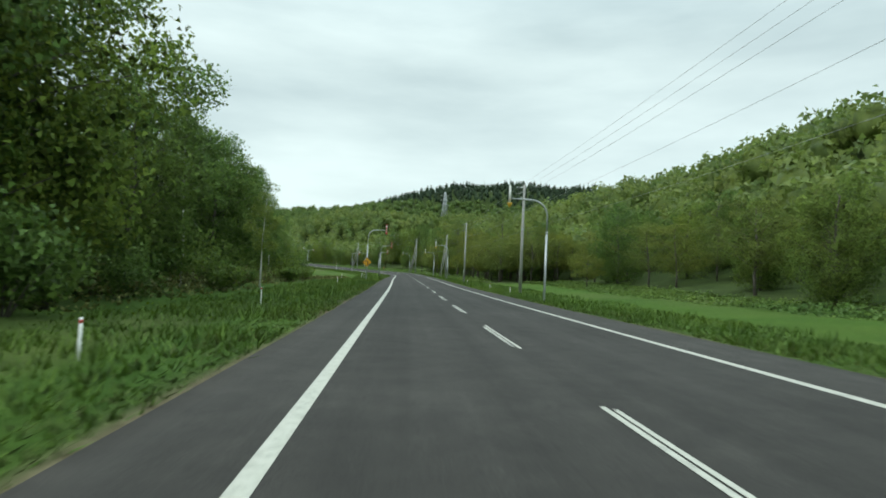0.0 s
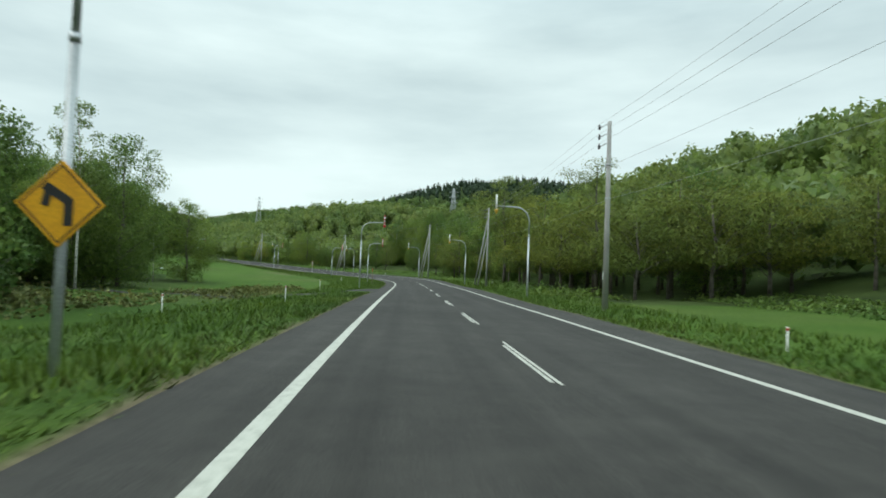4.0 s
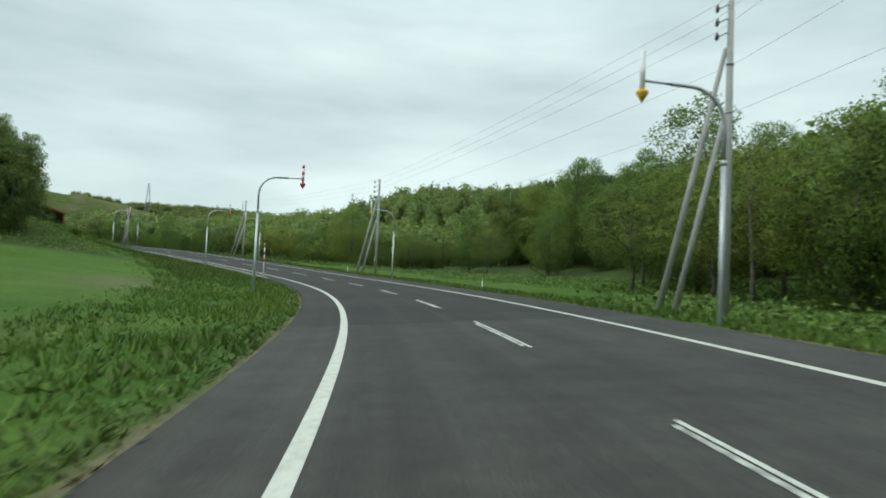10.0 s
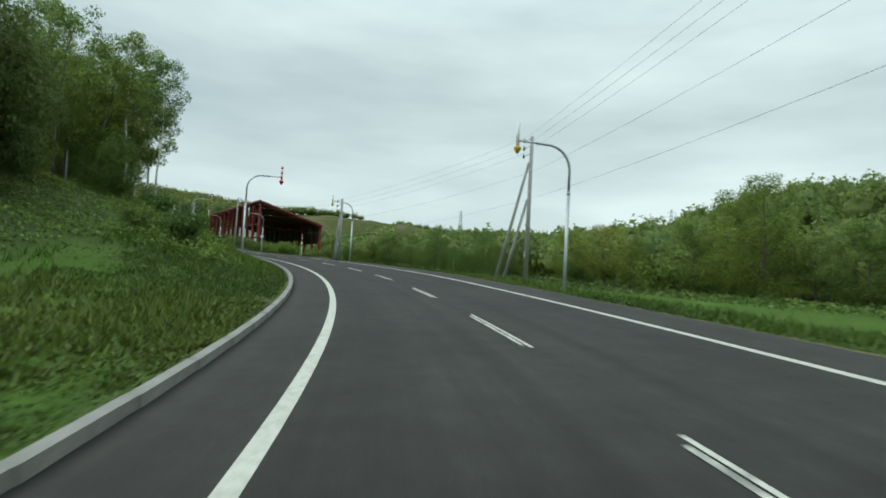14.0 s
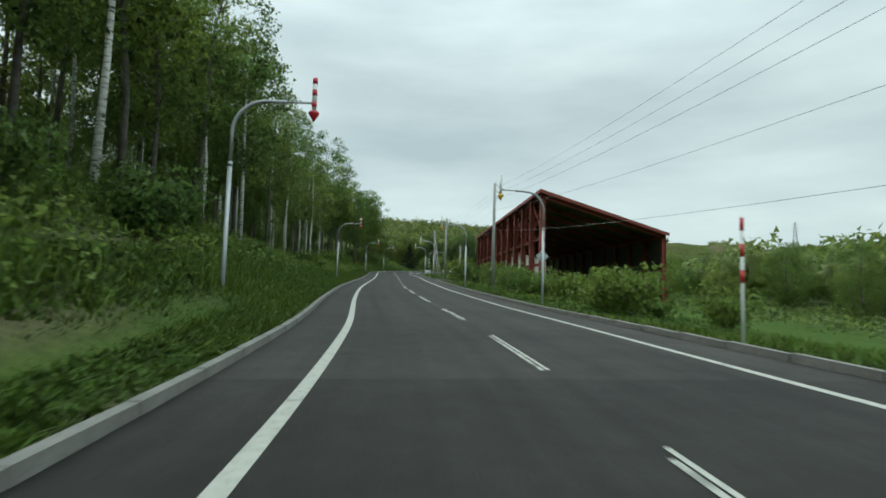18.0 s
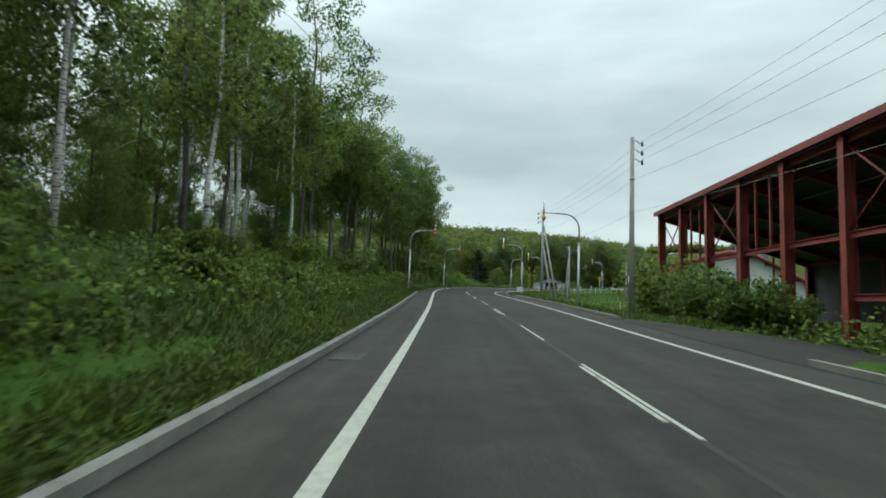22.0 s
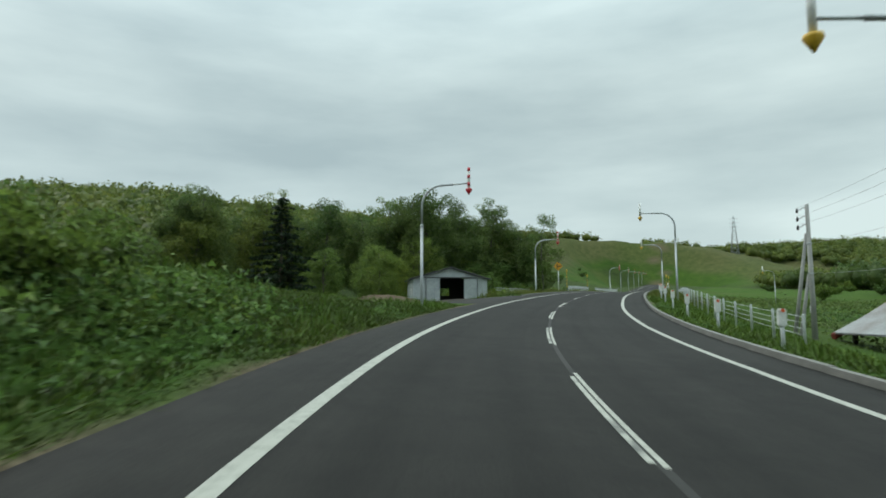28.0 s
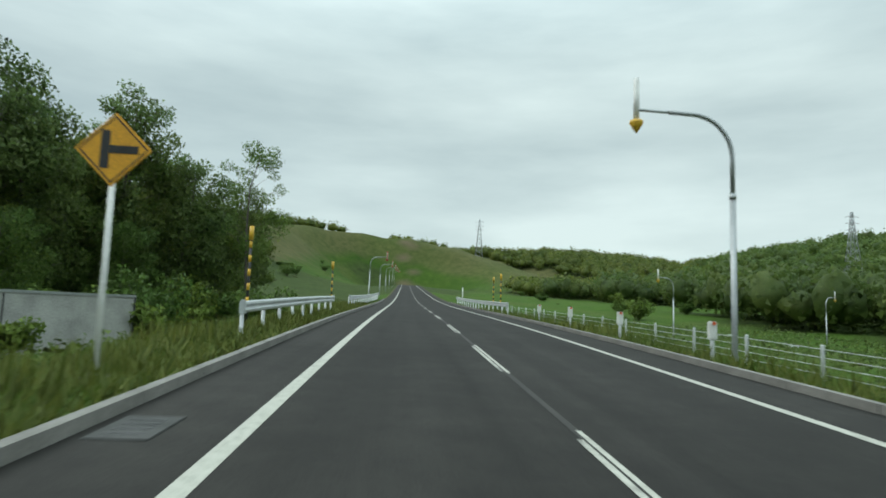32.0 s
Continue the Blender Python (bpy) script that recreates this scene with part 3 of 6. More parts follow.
# ---- road ----
def strip(u0, u1, d0, d1, step=1.0, lift=0.0, drop=0.0, columns=2):
    """Verts and quads of a band along the road, with sides let down by drop."""
    us = np.linspace(u0, u1, max(2, int(round((u1 - u0) / step)) + 1))
    ds = np.linspace(d0, d1, columns)
    rows_d = np.concatenate([[d0], ds, [d1]]) if drop else ds
    sink = np.zeros(len(rows_d))
    if drop:
        sink[0] = sink[-1] = drop
    uu, dd = np.meshgrid(us, rows_d, indexing="ij")
    x, y = place(uu.ravel(), dd.ravel())
    z = road_z(uu.ravel(), dd.ravel()) + lift - np.tile(sink, len(us))
    n, m = uu.shape
    i = np.arange(n * m).reshape(n, m)
    quads = np.stack([i[:-1, :-1], i[:-1, 1:], i[1:, 1:], i[1:, :-1]], -1).reshape(-1, 4)
    return np.stack([x, y, z], 1), quads


def band(name, u0, u1, d0, d1, mat, lift=0.0, drop=0.0, columns=2, step=1.0):
    v, q = strip(u0, u1, d0, d1, step, lift, drop, columns)
    return new(name, quick_mesh(name, v, q, mat))


tagged(band("road", -16, 198, -4.62, 4.62, ASPHALT, 0.0, 0.25, 25), "grey worn asphalt two-lane country road", "road", kind="structure")
tagged(band("road", 198, 330, -4.62, 4.62, ASPHALT_BEND_DIM, 0.0, 0.25, 25), "asphalt two-lane road round the bend, toned down for dimmer light", "road", kind="structure")
tagged(band("road", 330, 441, -4.62, 4.62, ASPHALT, 0.0, 0.25, 25), "grey worn asphalt two-lane road past the barn", "road", kind="structure")
tagged(band("road", 441, U_END - 2, -4.62, 4.62, ASPHALT_LATE, 0.0, 0.25, 25), "darker grey asphalt two-lane country road, toned down further for dimmer light", "road", kind="structure")



for ob in [o for o in scene.objects if o.name.startswith("road")]:
    co = np.zeros(len(ob.data.vertices) * 3, np.float32)
    ob.data.vertices.foreach_get("co", co)
    co = co.reshape(-1, 3)
    u_, d_, _ = nearest(co[:, 0], co[:, 1])
    lane = ob.data.attributes.new("lane", "FLOAT_VECTOR", "POINT")
    lane.data.foreach_set("vector", np.stack([d_, u_, 0 * u_], 1).astype(np.float32).ravel())


def line_band(name, us, ds, half, label):
    """An edge line whose distance from the centre changes slightly along the way."""
    s = np.arange(-16, U_END - 2, 1.0)
    mid = np.interp(s, us, ds)
    verts = []
    for off in (-half, half):
        x, y = place(s, mid + off)
        verts.append(np.stack([x, y, road_z(s, mid + off) + 0.006], 1))
    n = len(s)
    i = np.arange(n - 1)
    quads = np.stack([i, i + n, i + n + 1, i + 1], 1)
    return tagged(new(name, quick_mesh(name, np.concatenate(verts), quads, PAINT)), label, "road marking", kind="structure")


line_band("edge_line", [0, 60, 97, 125, 170, 258, 300, 309, 326, 343, 359, 374, 390, 438, 468, 477, 490, 500, 512, 523, 535, 544, 559, 600], [-3.18, -3.22, -3.36, -3.38, -3.23, -3.21, -3.06, -3.1, -3.22, -3.27, -3.24, -3.15, -3.13, -3.2, -3.2, -3.05, -3.15, -3.15, -3.15, -3.27, -3.15, -3.15, -3.2, -3.2], 0.09, "worn white painted edge line on the road")
line_band("edge_line", [0, 60, 145, 168, 185, 240, 260, 303, 315, 330, 440, 470, 497, 507, 520, 532, 560, 600], [3.1, 3.15, 3.12, 3.08, 2.98, 3.0, 3.18, 3.0, 3.18, 3.12, 3.2, 3.32, 3.3, 3.15, 3.15, 3.2, 3.2, 3.2], 0.08, "white painted edge line on the road")

tagged(band("road_seam", 345, U_END - 4, -0.03, 0.06, SEAM, 0.003), "faint worn stain along the middle of the road", "road stain", kind="structure")

# far ends of the centre dashes
DASH_U = [-3.6, 6.4, 16.4, 26.4, 36.0, 46.0, 55.7, 65.7, 75.5, 85.3, 94.9, 104.4, 114.8, 125.5, 135.9, 146.2, 156.5, 166.8, 177.1, 187.6, 197.8, 208, 218.2, 228.3, 238.3, 248.7, 258.6, 268.2,
          278, 288, 297.7, 307.4, 317, 326.6, 335.6, 344.6, 353.6, 362, 370.4, 379.1, 388, 396.8, 405.8, 416, 425.5, 435.3, 444.9, 454.6, 469.7, 478.9, 487.1, 495.5, 504.3, 512.9, 522.4, 532.6, 542.3, 550.9, 559.4, 568.6, 578]


def kerb_stone(name, length):
    bm = bmesh.new()
    for x0 in (0,):
        prof = [(-0.09, -0.2), (0.09, -0.2), (0.09, 0.10), (0.05, 0.135), (-0.09, 0.135)]
        a = [bm.verts.new((p[0], 0.006, p[1])) for p in prof]
        b = [bm.verts.new((p[0], length - 0.006, p[1])) for p in prof]
        for k in range(5):
            bm.faces.new((a[k], a[(k + 1) % 5], b[(k + 1) % 5], b[k]))
        bm.faces.new(a[::-1])
        bm.faces.new(b)
    bmesh.ops.recalc_face_normals(bm, faces=bm.faces)
    me = bpy.data.meshes.new(name)
    bm.to_mesh(me)
    bm.free()
    me.materials.append(CONCRETE)
    return me


def on_road(u, d, lift=0.0, turn=0.0, follow=False):
    """A pose on the road's side, y along the road."""
    x, y, z, tx, ty, _ = station(u)
    rise = math.degrees(math.atan(float(station(u + 1)[2] - station(u - 1)[2]) / 2)) * (1 if follow else 0)
    return pose(x + d * ty, y - d * tx, float(road_z(u, d)) + lift, rise if turn == 0 else -rise, 0, math.degrees(math.atan2(-tx, ty)) + turn)


def on_ground(u, d, lift=0.0, turn=0.0):
    m = on_road(u, d, 0, turn)
    m.translation.z = ground_at(m.translation.x, m.translation.y) + lift
    return m


# ---- trees ----
def lump_shape(detail):
    bm = bmesh.new()
    bmesh.ops.create_icosphere(bm, subdivisions=detail, radius=1.0)
    bm.verts.ensure_lookup_table()
    v = np.array([x.co[:] for x in bm.verts])
    f = np.array([[x.index for x in face.verts] for face in bm.faces])
    bm.free()
    return v, f


LUMP_V, LUMP_F = lump_shape(2)


def crown_mesh(name, seed, centres, sizes, count, leaf, mat, flat=0.75, droop=0.0):
    """Leaves in clusters round the given centres, with outward shading normals."""
    rs = np.random.RandomState(seed)
    centres, sizes = np.asarray(centres, float), np.asarray(sizes, float)
    pick = rs.choice(len(centres), count, p=sizes**2 / (sizes**2).sum())
    way = rs.normal(size=(count, 3))
    way /= np.linalg.norm(way, axis=1)[:, None]
    depth = rs.uniform(0.35, 1.0, count) ** 0.55
    ragged = rs.uniform(0.75, 1.2, count)
    off = way * (sizes[pick] * depth * ragged)[:, None] * [1, 1, flat]
    off[:, 2] -= droop * np.hypot(off[:, 0], off[:, 1])
    c = centres[pick] + off
    a = rs.normal(size=(count, 3))
    a /= np.linalg.norm(a, axis=1)[:, None]
    b = np.cross(a, rs.normal(size=(count, 3)))
    b /= np.linalg.norm(b, axis=1)[:, None]
    s = leaf * rs.uniform(0.6, 1.3, count)[:, None]
    a, b = a * s, b * s * 0.8
    verts = np.stack([c - a, c + a * 0.7 + b, c + a * 0.7 - b], 1).reshape(-1, 3)
    middle = centres.mean(0)
    out = (c - centres[pick]) / sizes[pick][:, None] * 0.8 + (c - middle) / (np.abs(c - middle).max() + 1e-6) * 0.6 + [0, 0, 0.25] + 0.25 * rs.normal(size=(count, 3))
    out /= np.linalg.norm(out, axis=1)[:, None] + 1e-9
    faces, normals = np.arange(count * 3).reshape(-1, 3), np.repeat(out, 3, 0)
    return quick_mesh(name, verts, faces, mat, normals=normals)


def broad_tree(seed, height, bare, spread, count, leaf, leaves, bark, trunk_r=0.16, lean=0.04, flat=0.75, clusters=22):
    """A tapered, slightly bent trunk with limbs, and leaf clusters at the limbs' ends."""
    rs = random.Random(seed)
    root = empty("tree")
    bm = bmesh.new()
    bend = [(rs.uniform(-1, 1) * lean * height * f, rs.uniform(-1, 1) * lean * height * f) for f in (0, 0.25, 0.5, 0.75, 1)]
    spine = [Vector((bend[k][0], bend[k][1], -0.3 + (height * 0.93 + 0.3) * k / 4)) for k in range(5)]
    tube(bm, spine, [trunk_r * f for f in (1.25, 0.95, 0.75, 0.5, 0.12)], 8)
    centres, sizes = [], []
    for k in range(clusters):
        f = bare + (1 - bare) * (k + rs.random()) / clusters
        z = f * height
        g = (f - bare) / (1 - bare)
        reach = spread * (0.25 + 1.5 * (g**0.5) * (1 - g) ** 0.6) * rs.uniform(0.55, 1.1)
        a = k * 2.4 + rs.uniform(-0.5, 0.5)
        j = min(3, int(f * 4))
        base = spine[j].lerp(spine[j + 1], min(1, f * 4 - j))
        end = base + Vector((math.cos(a) * reach, math.sin(a) * reach, rs.uniform(0.05, 0.3) * reach + 0.2))
        start = base - Vector((0, 0, min(0.35 * reach, z * 0.3)))
        tube(bm, [start, start.lerp(end, 0.5) + Vector((0, 0, 0.08 * reach)), end], [trunk_r * 0.3 * (1.1 - f * 0.7), trunk_r * 0.2 * (1.1 - f * 0.7), 0.012], 5)
        centres.append(end)
        sizes.append(spread * rs.uniform(0.26, 0.5) * (1.15 - 0.45 * g))
        if rs.random() < 0.6:
            centres.append(start.lerp(end, rs.uniform(0.45, 0.75)) + Vector((rs.uniform(-0.4, 0.4), rs.uniform(-0.4, 0.4), rs.uniform(0, 0.6))))
            sizes.append(spread * rs.uniform(0.2, 0.38))
    part("trunk", bm, bark, root)
    crown = new("crown", crown_mesh("crown", seed, centres, sizes, count, leaf, leaves, flat))
    crown.parent = root
    return root


def spruce(seed, height, count=7500):
    """A conifer with drooping whorls of branches, flat and uneven."""
    root = empty("spruce_tree")
    bm = bmesh.new()
    tube(bm, [(0, 0, -0.3), (0.1, 0, height * 0.5), (0, 0.05, height)], [0.22, 0.13, 0.02], 8)
    rs = random.Random(seed)
    centres, sizes = [], []
    for k in range(70):
        f = 0.1 + 0.9 * (k / 70)
        reach = (0.06 + (1 - f) ** 0.8) * height * 0.4 * rs.uniform(0.6, 1.15)
        a = k * 2.4 + rs.uniform(-0.3, 0.3)
        tip = Vector((math.cos(a) * reach, math.sin(a) * reach, f * height - 0.1 * reach))
        tube(bm, [(0, 0, f * height - 0.1), tip], [0.03, 0.008], 5)
        for g in (0.3, 0.55, 0.8, 1.0):
            centres.append((tip.x * g, tip.y * g, f * height - 0.1 * reach * g))
            sizes.append((0.3 + 0.45 * (1 - f)) * (1.15 - 0.4 * g))
    part("trunk", bm, BARK, root)
    crown = new("crown", crown_mesh("crown", seed, centres, sizes, count, 0.17, LEAF_NEEDLE, 0.32))
    crown.parent = root
    return root


def shrub(seed, height, spread, count, leaf, leaves):
    rs = random.Random(seed)
    root = empty("shrub")
    bm = bmesh.new()
    centres, sizes = [], []
    for k in range(9):
        a, reach = k * 2.4, spread * rs.uniform(0.2, 0.8)
        end = Vector((math.cos(a) * reach, math.sin(a) * reach, height * rs.uniform(0.35, 0.85)))
        tube(bm, [(0.1 * math.cos(a), 0.1 * math.sin(a), -0.2), end * 0.55 + Vector((0, 0, 0.1)), end], [0.03, 0.02, 0.008], 5)
        centres.append(end)
        sizes.append(height * rs.uniform(0.24, 0.4))
        centres.append(end * 0.6)
        sizes.append(height * rs.uniform(0.2, 0.34))
    part("stem", bm, BARK, root)
    crown = new("foliage", crown_mesh("foliage", seed, centres, sizes, count, leaf, leaves, 0.8))
    crown.parent = root
    return root


TREE_LABELS = {"tree": "leafy green deciduous tree at the wood's edge", "birch": "slender white-barked birch with light green leaves",
               "slim": "slender grey-barked tree with high green crown",
               "dark": "dense dark green broadleaf tree in the grove",
               "acacia": "spreading roadside tree with feathery olive-green leaves", "tall": "tall open-crowned tree standing above the roadside wood", "shrub": "dense green roadside shrub"}


def make_kinds():
    kinds = {"tree": [broad_tree(100 + k, h, 0.05, s, 20000, 0.122, LEAF, BARK, 0.2, 0.04, 0.75, 34) for k, (h, s) in enumerate(((15, 5.0), (17, 5.6), (13, 4.6), (18.5, 5.4)))],
             "birch": [broad_tree(200 + k, h, b, s, 5600, 0.112, LEAF_BIRCH, BIRCH, 0.13, 0.035, 0.8, 18) for k, (h, b, s) in enumerate(((19, 0.45, 3.1), (17, 0.42, 2.9), (20, 0.52, 3.1), (15, 0.36, 2.7)))],
             "slim": [broad_tree(250 + k, h, b, s, 6000, 0.115, LEAF, BARK, 0.14, 0.05, 0.7, 20) for k, (h, b, s) in enumerate(((18, 0.36, 3.6), (16, 0.3, 3.4), (20, 0.42, 3.6)))],
             "dark": [broad_tree(270 + k, h, b, s, 16000, 0.13, LEAF_DARK, BARK, 0.17, 0.04, 0.8, 28) for k, (h, b, s) in enumerate(((16, 0.2, 4.4), (14, 0.12, 4.2)))],
             "acacia": [broad_tree(300 + k, h, 0.3, s, 9000, 0.105, LEAF_OLIVE, BARK, 0.17, 0.06, 0.4, 22) for k, (h, s) in enumerate(((10.5, 5.0), (12, 5.6), (9, 4.6)))],
             "tall": [broad_tree(350 + k, h, b, s, 9000, 0.105, LEAF_OLIVE, BARK, 0.2, 0.05, 0.5, 20) for k, (h, b, s) in enumerate(((16, 0.52, 4.6), (17, 0.3, 6.0)))],
             "shrub": [shrub(400 + k, h, s, 2200, 0.11, LEAF_SHRUB) for k, (h, s) in enumerate(((2.2, 1.8), (1.6, 1.7), (3.2, 2.2)))]}
    for kind, obs in kinds.items():
        for ob in obs:
            ob.name = {"tree": "broadleaf_tree", "birch": "birch_tree", "slim": "slender_tree", "dark": "grove_tree", "acacia": "acacia_tree", "tall": "tall_tree", "shrub": "shrub"}[kind]
            tagged(ob, TREE_LABELS[kind], "shrub" if kind == "shrub" else "tree", {"shrub": "roadside shrubs"}.get(kind, "trees along the road"))
    return kinds


KINDS = make_kinds()
USED = set()


def plant(kind, x, y, rs, grow=(0.8, 1.2), which=None, sink=0.0):
    pool = KINDS[kind]
    src = pool[which if which is not None else rs.randrange(len(pool))]
    s = rs.uniform(*grow)
    m = Matrix.Translation((x, y, ground_at(x, y) - sink)) @ pose(0, 0, 0, 0, 0, rs.uniform(0, 360)) @ Matrix.Diagonal((s, s, s * rs.uniform(0.92, 1.1), 1))
    if src not in USED:
        USED.add(src)
        src.matrix_basis = m
        return src
    ob = copy_thing(src, Matrix())
    ob.matrix_basis = m
    return ob


def scatter(kind_of, u0, u1, d0, d1, count, seed, apart=3.0, grow=(0.8, 1.2), test=None, size_of=None):
    rs = random.Random(seed)
    kept = []
    tries = 0
    while len(kept) < count and tries < count * 30:
        tries += 1
        u, d = rs.uniform(u0, u1), rs.uniform(d0, d1)
        x, y = (float(v) for v in place(u, d))
        if any((x - a) ** 2 + (y - b) ** 2 < apart**2 for a, b in kept):
            continue
        if test is not None and not test(u, d):
            continue
        kept.append((x, y))
        g = size_of(u) if size_of is not None else 1.0
        plant(kind_of(rs), x, y, rs, (grow[0] * g, grow[1] * g))
    return kept


# left wood by the first straight
scatter(lambda r: "tree" if r.random() < 0.8 else "birch", 12, 176, -58, -19, 68, 1, 4.4, (0.88, 1.12), lambda u, d: d < -20 - 0.1 * (u - 40), lambda u: float(np.interp(u, [10, 32, 50, 62, 80, 98, 115, 130, 176], [1.2, 1.35, 1.3, 1.2, 1.2, 1.12, 0.85, 0.72, 0.55])))
scatter(lambda r: "tree", 118, 180, -62, -33, 20, 17, 4.5, (0.7, 0.9), lambda u, d: d < -27 - 0.1 * (u - 40))
scatter(lambda r: "tree", 92, 178, -52, -30, 26, 18, 3.2, (0.62, 0.82), lambda u, d: d < -26 - 0.1 * (u - 40))
# birch wood on the bank inside the bend
scatter(lambda r: "birch" if r.random() < 0.6 else "slim", 314, 470, -26, -12.5, 112, 2, 2.4, (0.85, 1.12), lambda u, d: u > 320, lambda u: float(np.interp(u, [314, 345], [0.8, 1.0])))
scatter(lambda r: "slim" if r.random() < 0.6 else "birch", 318, 474, -60, -26, 26, 3, 5.0, (0.8, 1.1), None, lambda u: float(np.interp(u, [262, 300, 340], [0.65, 0.8, 1.0])))
scatter(lambda r: "slim", 450, 487, -17, -9.5, 17, 7, 2.8, (0.8, 0.98))
rs_edge = random.Random(33)
for u, d in ((281, -23.5), (284, -27), (288, -23), (292, -26), (283, -31), (290, -30), (296, -24.5), (299, -22.5), (303, -23)):
    plant("dark", *(float(v) for v in place(u, d)), rs_edge, (0.66, 0.8))
scatter(lambda r: "dark", 276, 312, -42, -20.5, 18, 12, 3.8, (0.55, 0.75))
scatter(lambda r: "tree", 316, 470, -48, -24, 34, 15, 3.6, (0.42, 0.7))
scatter(lambda r: "tree", 312, 468, -24, -15, 22, 16, 3.5, (0.25, 0.42))
scatter(lambda r: "slim", 477, 488, -13.5, -9.5, 8, 14, 1.8, (0.85, 0.98))
# right-hand woods
scatter(lambda r: "acacia" if r.random() < 0.6 else "tree", -5, 125, 31, 48, 44, 4, 4.5, (0.6, 0.9))
scatter(lambda r: "acacia" if r.random() < 0.96 else "tree", 124, 182, 15.5, 34, 40, 5, 3.8, (0.8, 1.1))
scatter(lambda r: "acacia" if r.random() < 0.7 else "tree", 182, 240, 25, 44, 28, 8, 4.5, (0.72, 0.98))
scatter(lambda r: "acacia" if r.random() < 0.5 else "tree", 222, 320, 40, 62, 30, 6, 5.0, (0.55, 0.8))
scatter(lambda r: "tree" if r.random() < 0.75 else "acacia", 226, 286, 40, 76, 30, 19, 3.8, (0.82, 1.08), lambda u, d: 39.5 + 0.48 * (u - 235) < d < 56 + 0.48 * (u - 235), lambda u: float(np.interp(u, [226, 262], [0.78, 1.0])))
for x, y in ((-9.0, 312.0), (-10.6, 313.6), (-7.2, 314.5)):
    plant("birch", x, y, random.Random(20), (0.92, 1.0))
# grove behind the shed
rs_grove = random.Random(9)
for _ in range(46):
    a, q = rs_grove.uniform(0, 6.28), rs_grove.uniform(0, 1) ** 0.5
    plant("slim" if q > 0.6 and rs_grove.random() < 0.2 else "dark", -346 + 24 * q * math.cos(a), 428 + 46 * q * math.sin(a), rs_grove, (1.05, 1.35))
for _ in range(16):
    x = rs_grove.uniform(-346, -320)
    plant("dark", x, rs_grove.uniform(416, 392 - 0.8 * (268 + x)), rs_grove, (0.95, 1.2))


def far_woods(name, regions, keep_if, per, leaf, mat, seed, label, high_of, wide_of, peaked=0.0, core=0.62):
    """Crowns of distant woods, joined: an uneven mass each, with leaves standing out of it."""
    rs = np.random.RandomState(seed)
    xs, ys = [], []
    for x0, x1, y0, y1, gap in regions:
        gx, gy = np.meshgrid(np.arange(x0, x1, gap), np.arange(y0, y1, gap))
        xs.append(gx.ravel() + rs.uniform(-0.45, 0.45, gx.size) * gap)
        ys.append(gy.ravel() + rs.uniform(-0.45, 0.45, gx.size) * gap)
    x, y = np.concatenate(xs), np.concatenate(ys)
    u, d, r = nearest(x, y)
    limit = np.where(d < 0, 62, 48) + np.where((u > 122) & (u < 205) & (d > 0), -12.0, 0) + np.where((u > 205) & (d > 0), 12.0, 0)
    keep = wooded(x, y, u, d, r) & (r > limit) & ~(((x + 345) ** 2 / 30**2 + (y - 428) ** 2 / 52**2) < 1) & keep_if(x, y)
    x, y, u, d = x[keep], y[keep], u[keep], d[keep]
    z = land(x, y)[0]
    n = len(x)
    small = np.where((d > 0) & (u > 440) & (u < 540), 0.75, 1.0) * np.where(x < -335, 0.8, 1.0)
    high = rs.uniform(*high_of, n) * small
    wide = rs.uniform(*wide_of, n) * np.maximum(small, 0.9)
    mid = np.stack([x, y, z + high * 0.52], 1)
    stretch = np.stack([wide, wide, high * 0.5], 1)
    taper = lambda w: np.where(w[..., 2:] > 0, 1 - peaked * w[..., 2:], 1 + 0 * w[..., 2:]) * [1, 1, 0] + [0, 0, 1]
    swell = 1 + 0.22 * np.sin(LUMP_V[None] @ rs.normal(size=(n, 3, 1)) * 4 + rs.uniform(0, 6, (n, 1, 1)))[..., 0] + rs.uniform(-0.1, 0.1, (n, len(LUMP_V)))
    body = mid[:, None] + (LUMP_V * taper(LUMP_V))[None] * swell[..., None] * stretch[:, None] * core
    body_f = (LUMP_F[None] + (np.arange(n) * len(LUMP_V))[:, None, None]).reshape(-1, 3)
    body_n = np.broadcast_to(LUMP_V[None] + [0, 0, 0.25], body.shape).reshape(-1, 3)
    way = rs.normal(size=(n, per, 3)) + [0, 0, 0.35]
    way /= np.linalg.norm(way, axis=2)[..., None]
    c = mid[:, None] + way * taper(way) * stretch[:, None] * (1 + 0.25 * np.sin(way[..., :1] * 5 + rs.uniform(0, 6, (n, 1, 1))) * np.sin(way[..., 1:2] * 4 + rs.uniform(0, 6, (n, 1, 1)))) * rs.uniform(0.68, 1.08, (n, per, 1))
    c, way = c.reshape(-1, 3), way.reshape(-1, 3)
    a = rs.normal(size=c.shape)
    a /= np.linalg.norm(a, axis=1)[:, None]
    b = np.cross(a, way + 0.4 * rs.normal(size=c.shape))
    b /= np.linalg.norm(b, axis=1)[:, None]
    s = leaf * rs.uniform(0.6, 1.4, len(c))[:, None]
    a, b = a * s, b * s
    verts = np.stack([c - a, c + a * 0.7 + b, c + a * 0.7 - b], 1).reshape(-1, 3)
    normal = np.repeat(way + [0, 0, 0.25] + 0.2 * rs.normal(size=way.shape), 3, 0)
    faces = np.concatenate([np.arange(len(verts)).reshape(-1, 3), body_f + len(verts)])
    normal = np.concatenate([normal, body_n])
    normal /= np.linalg.norm(normal, axis=1)[:, None]
    me = quick_mesh(name, np.concatenate([verts, body.reshape(-1, 3)]), faces, mat, normals=normal)
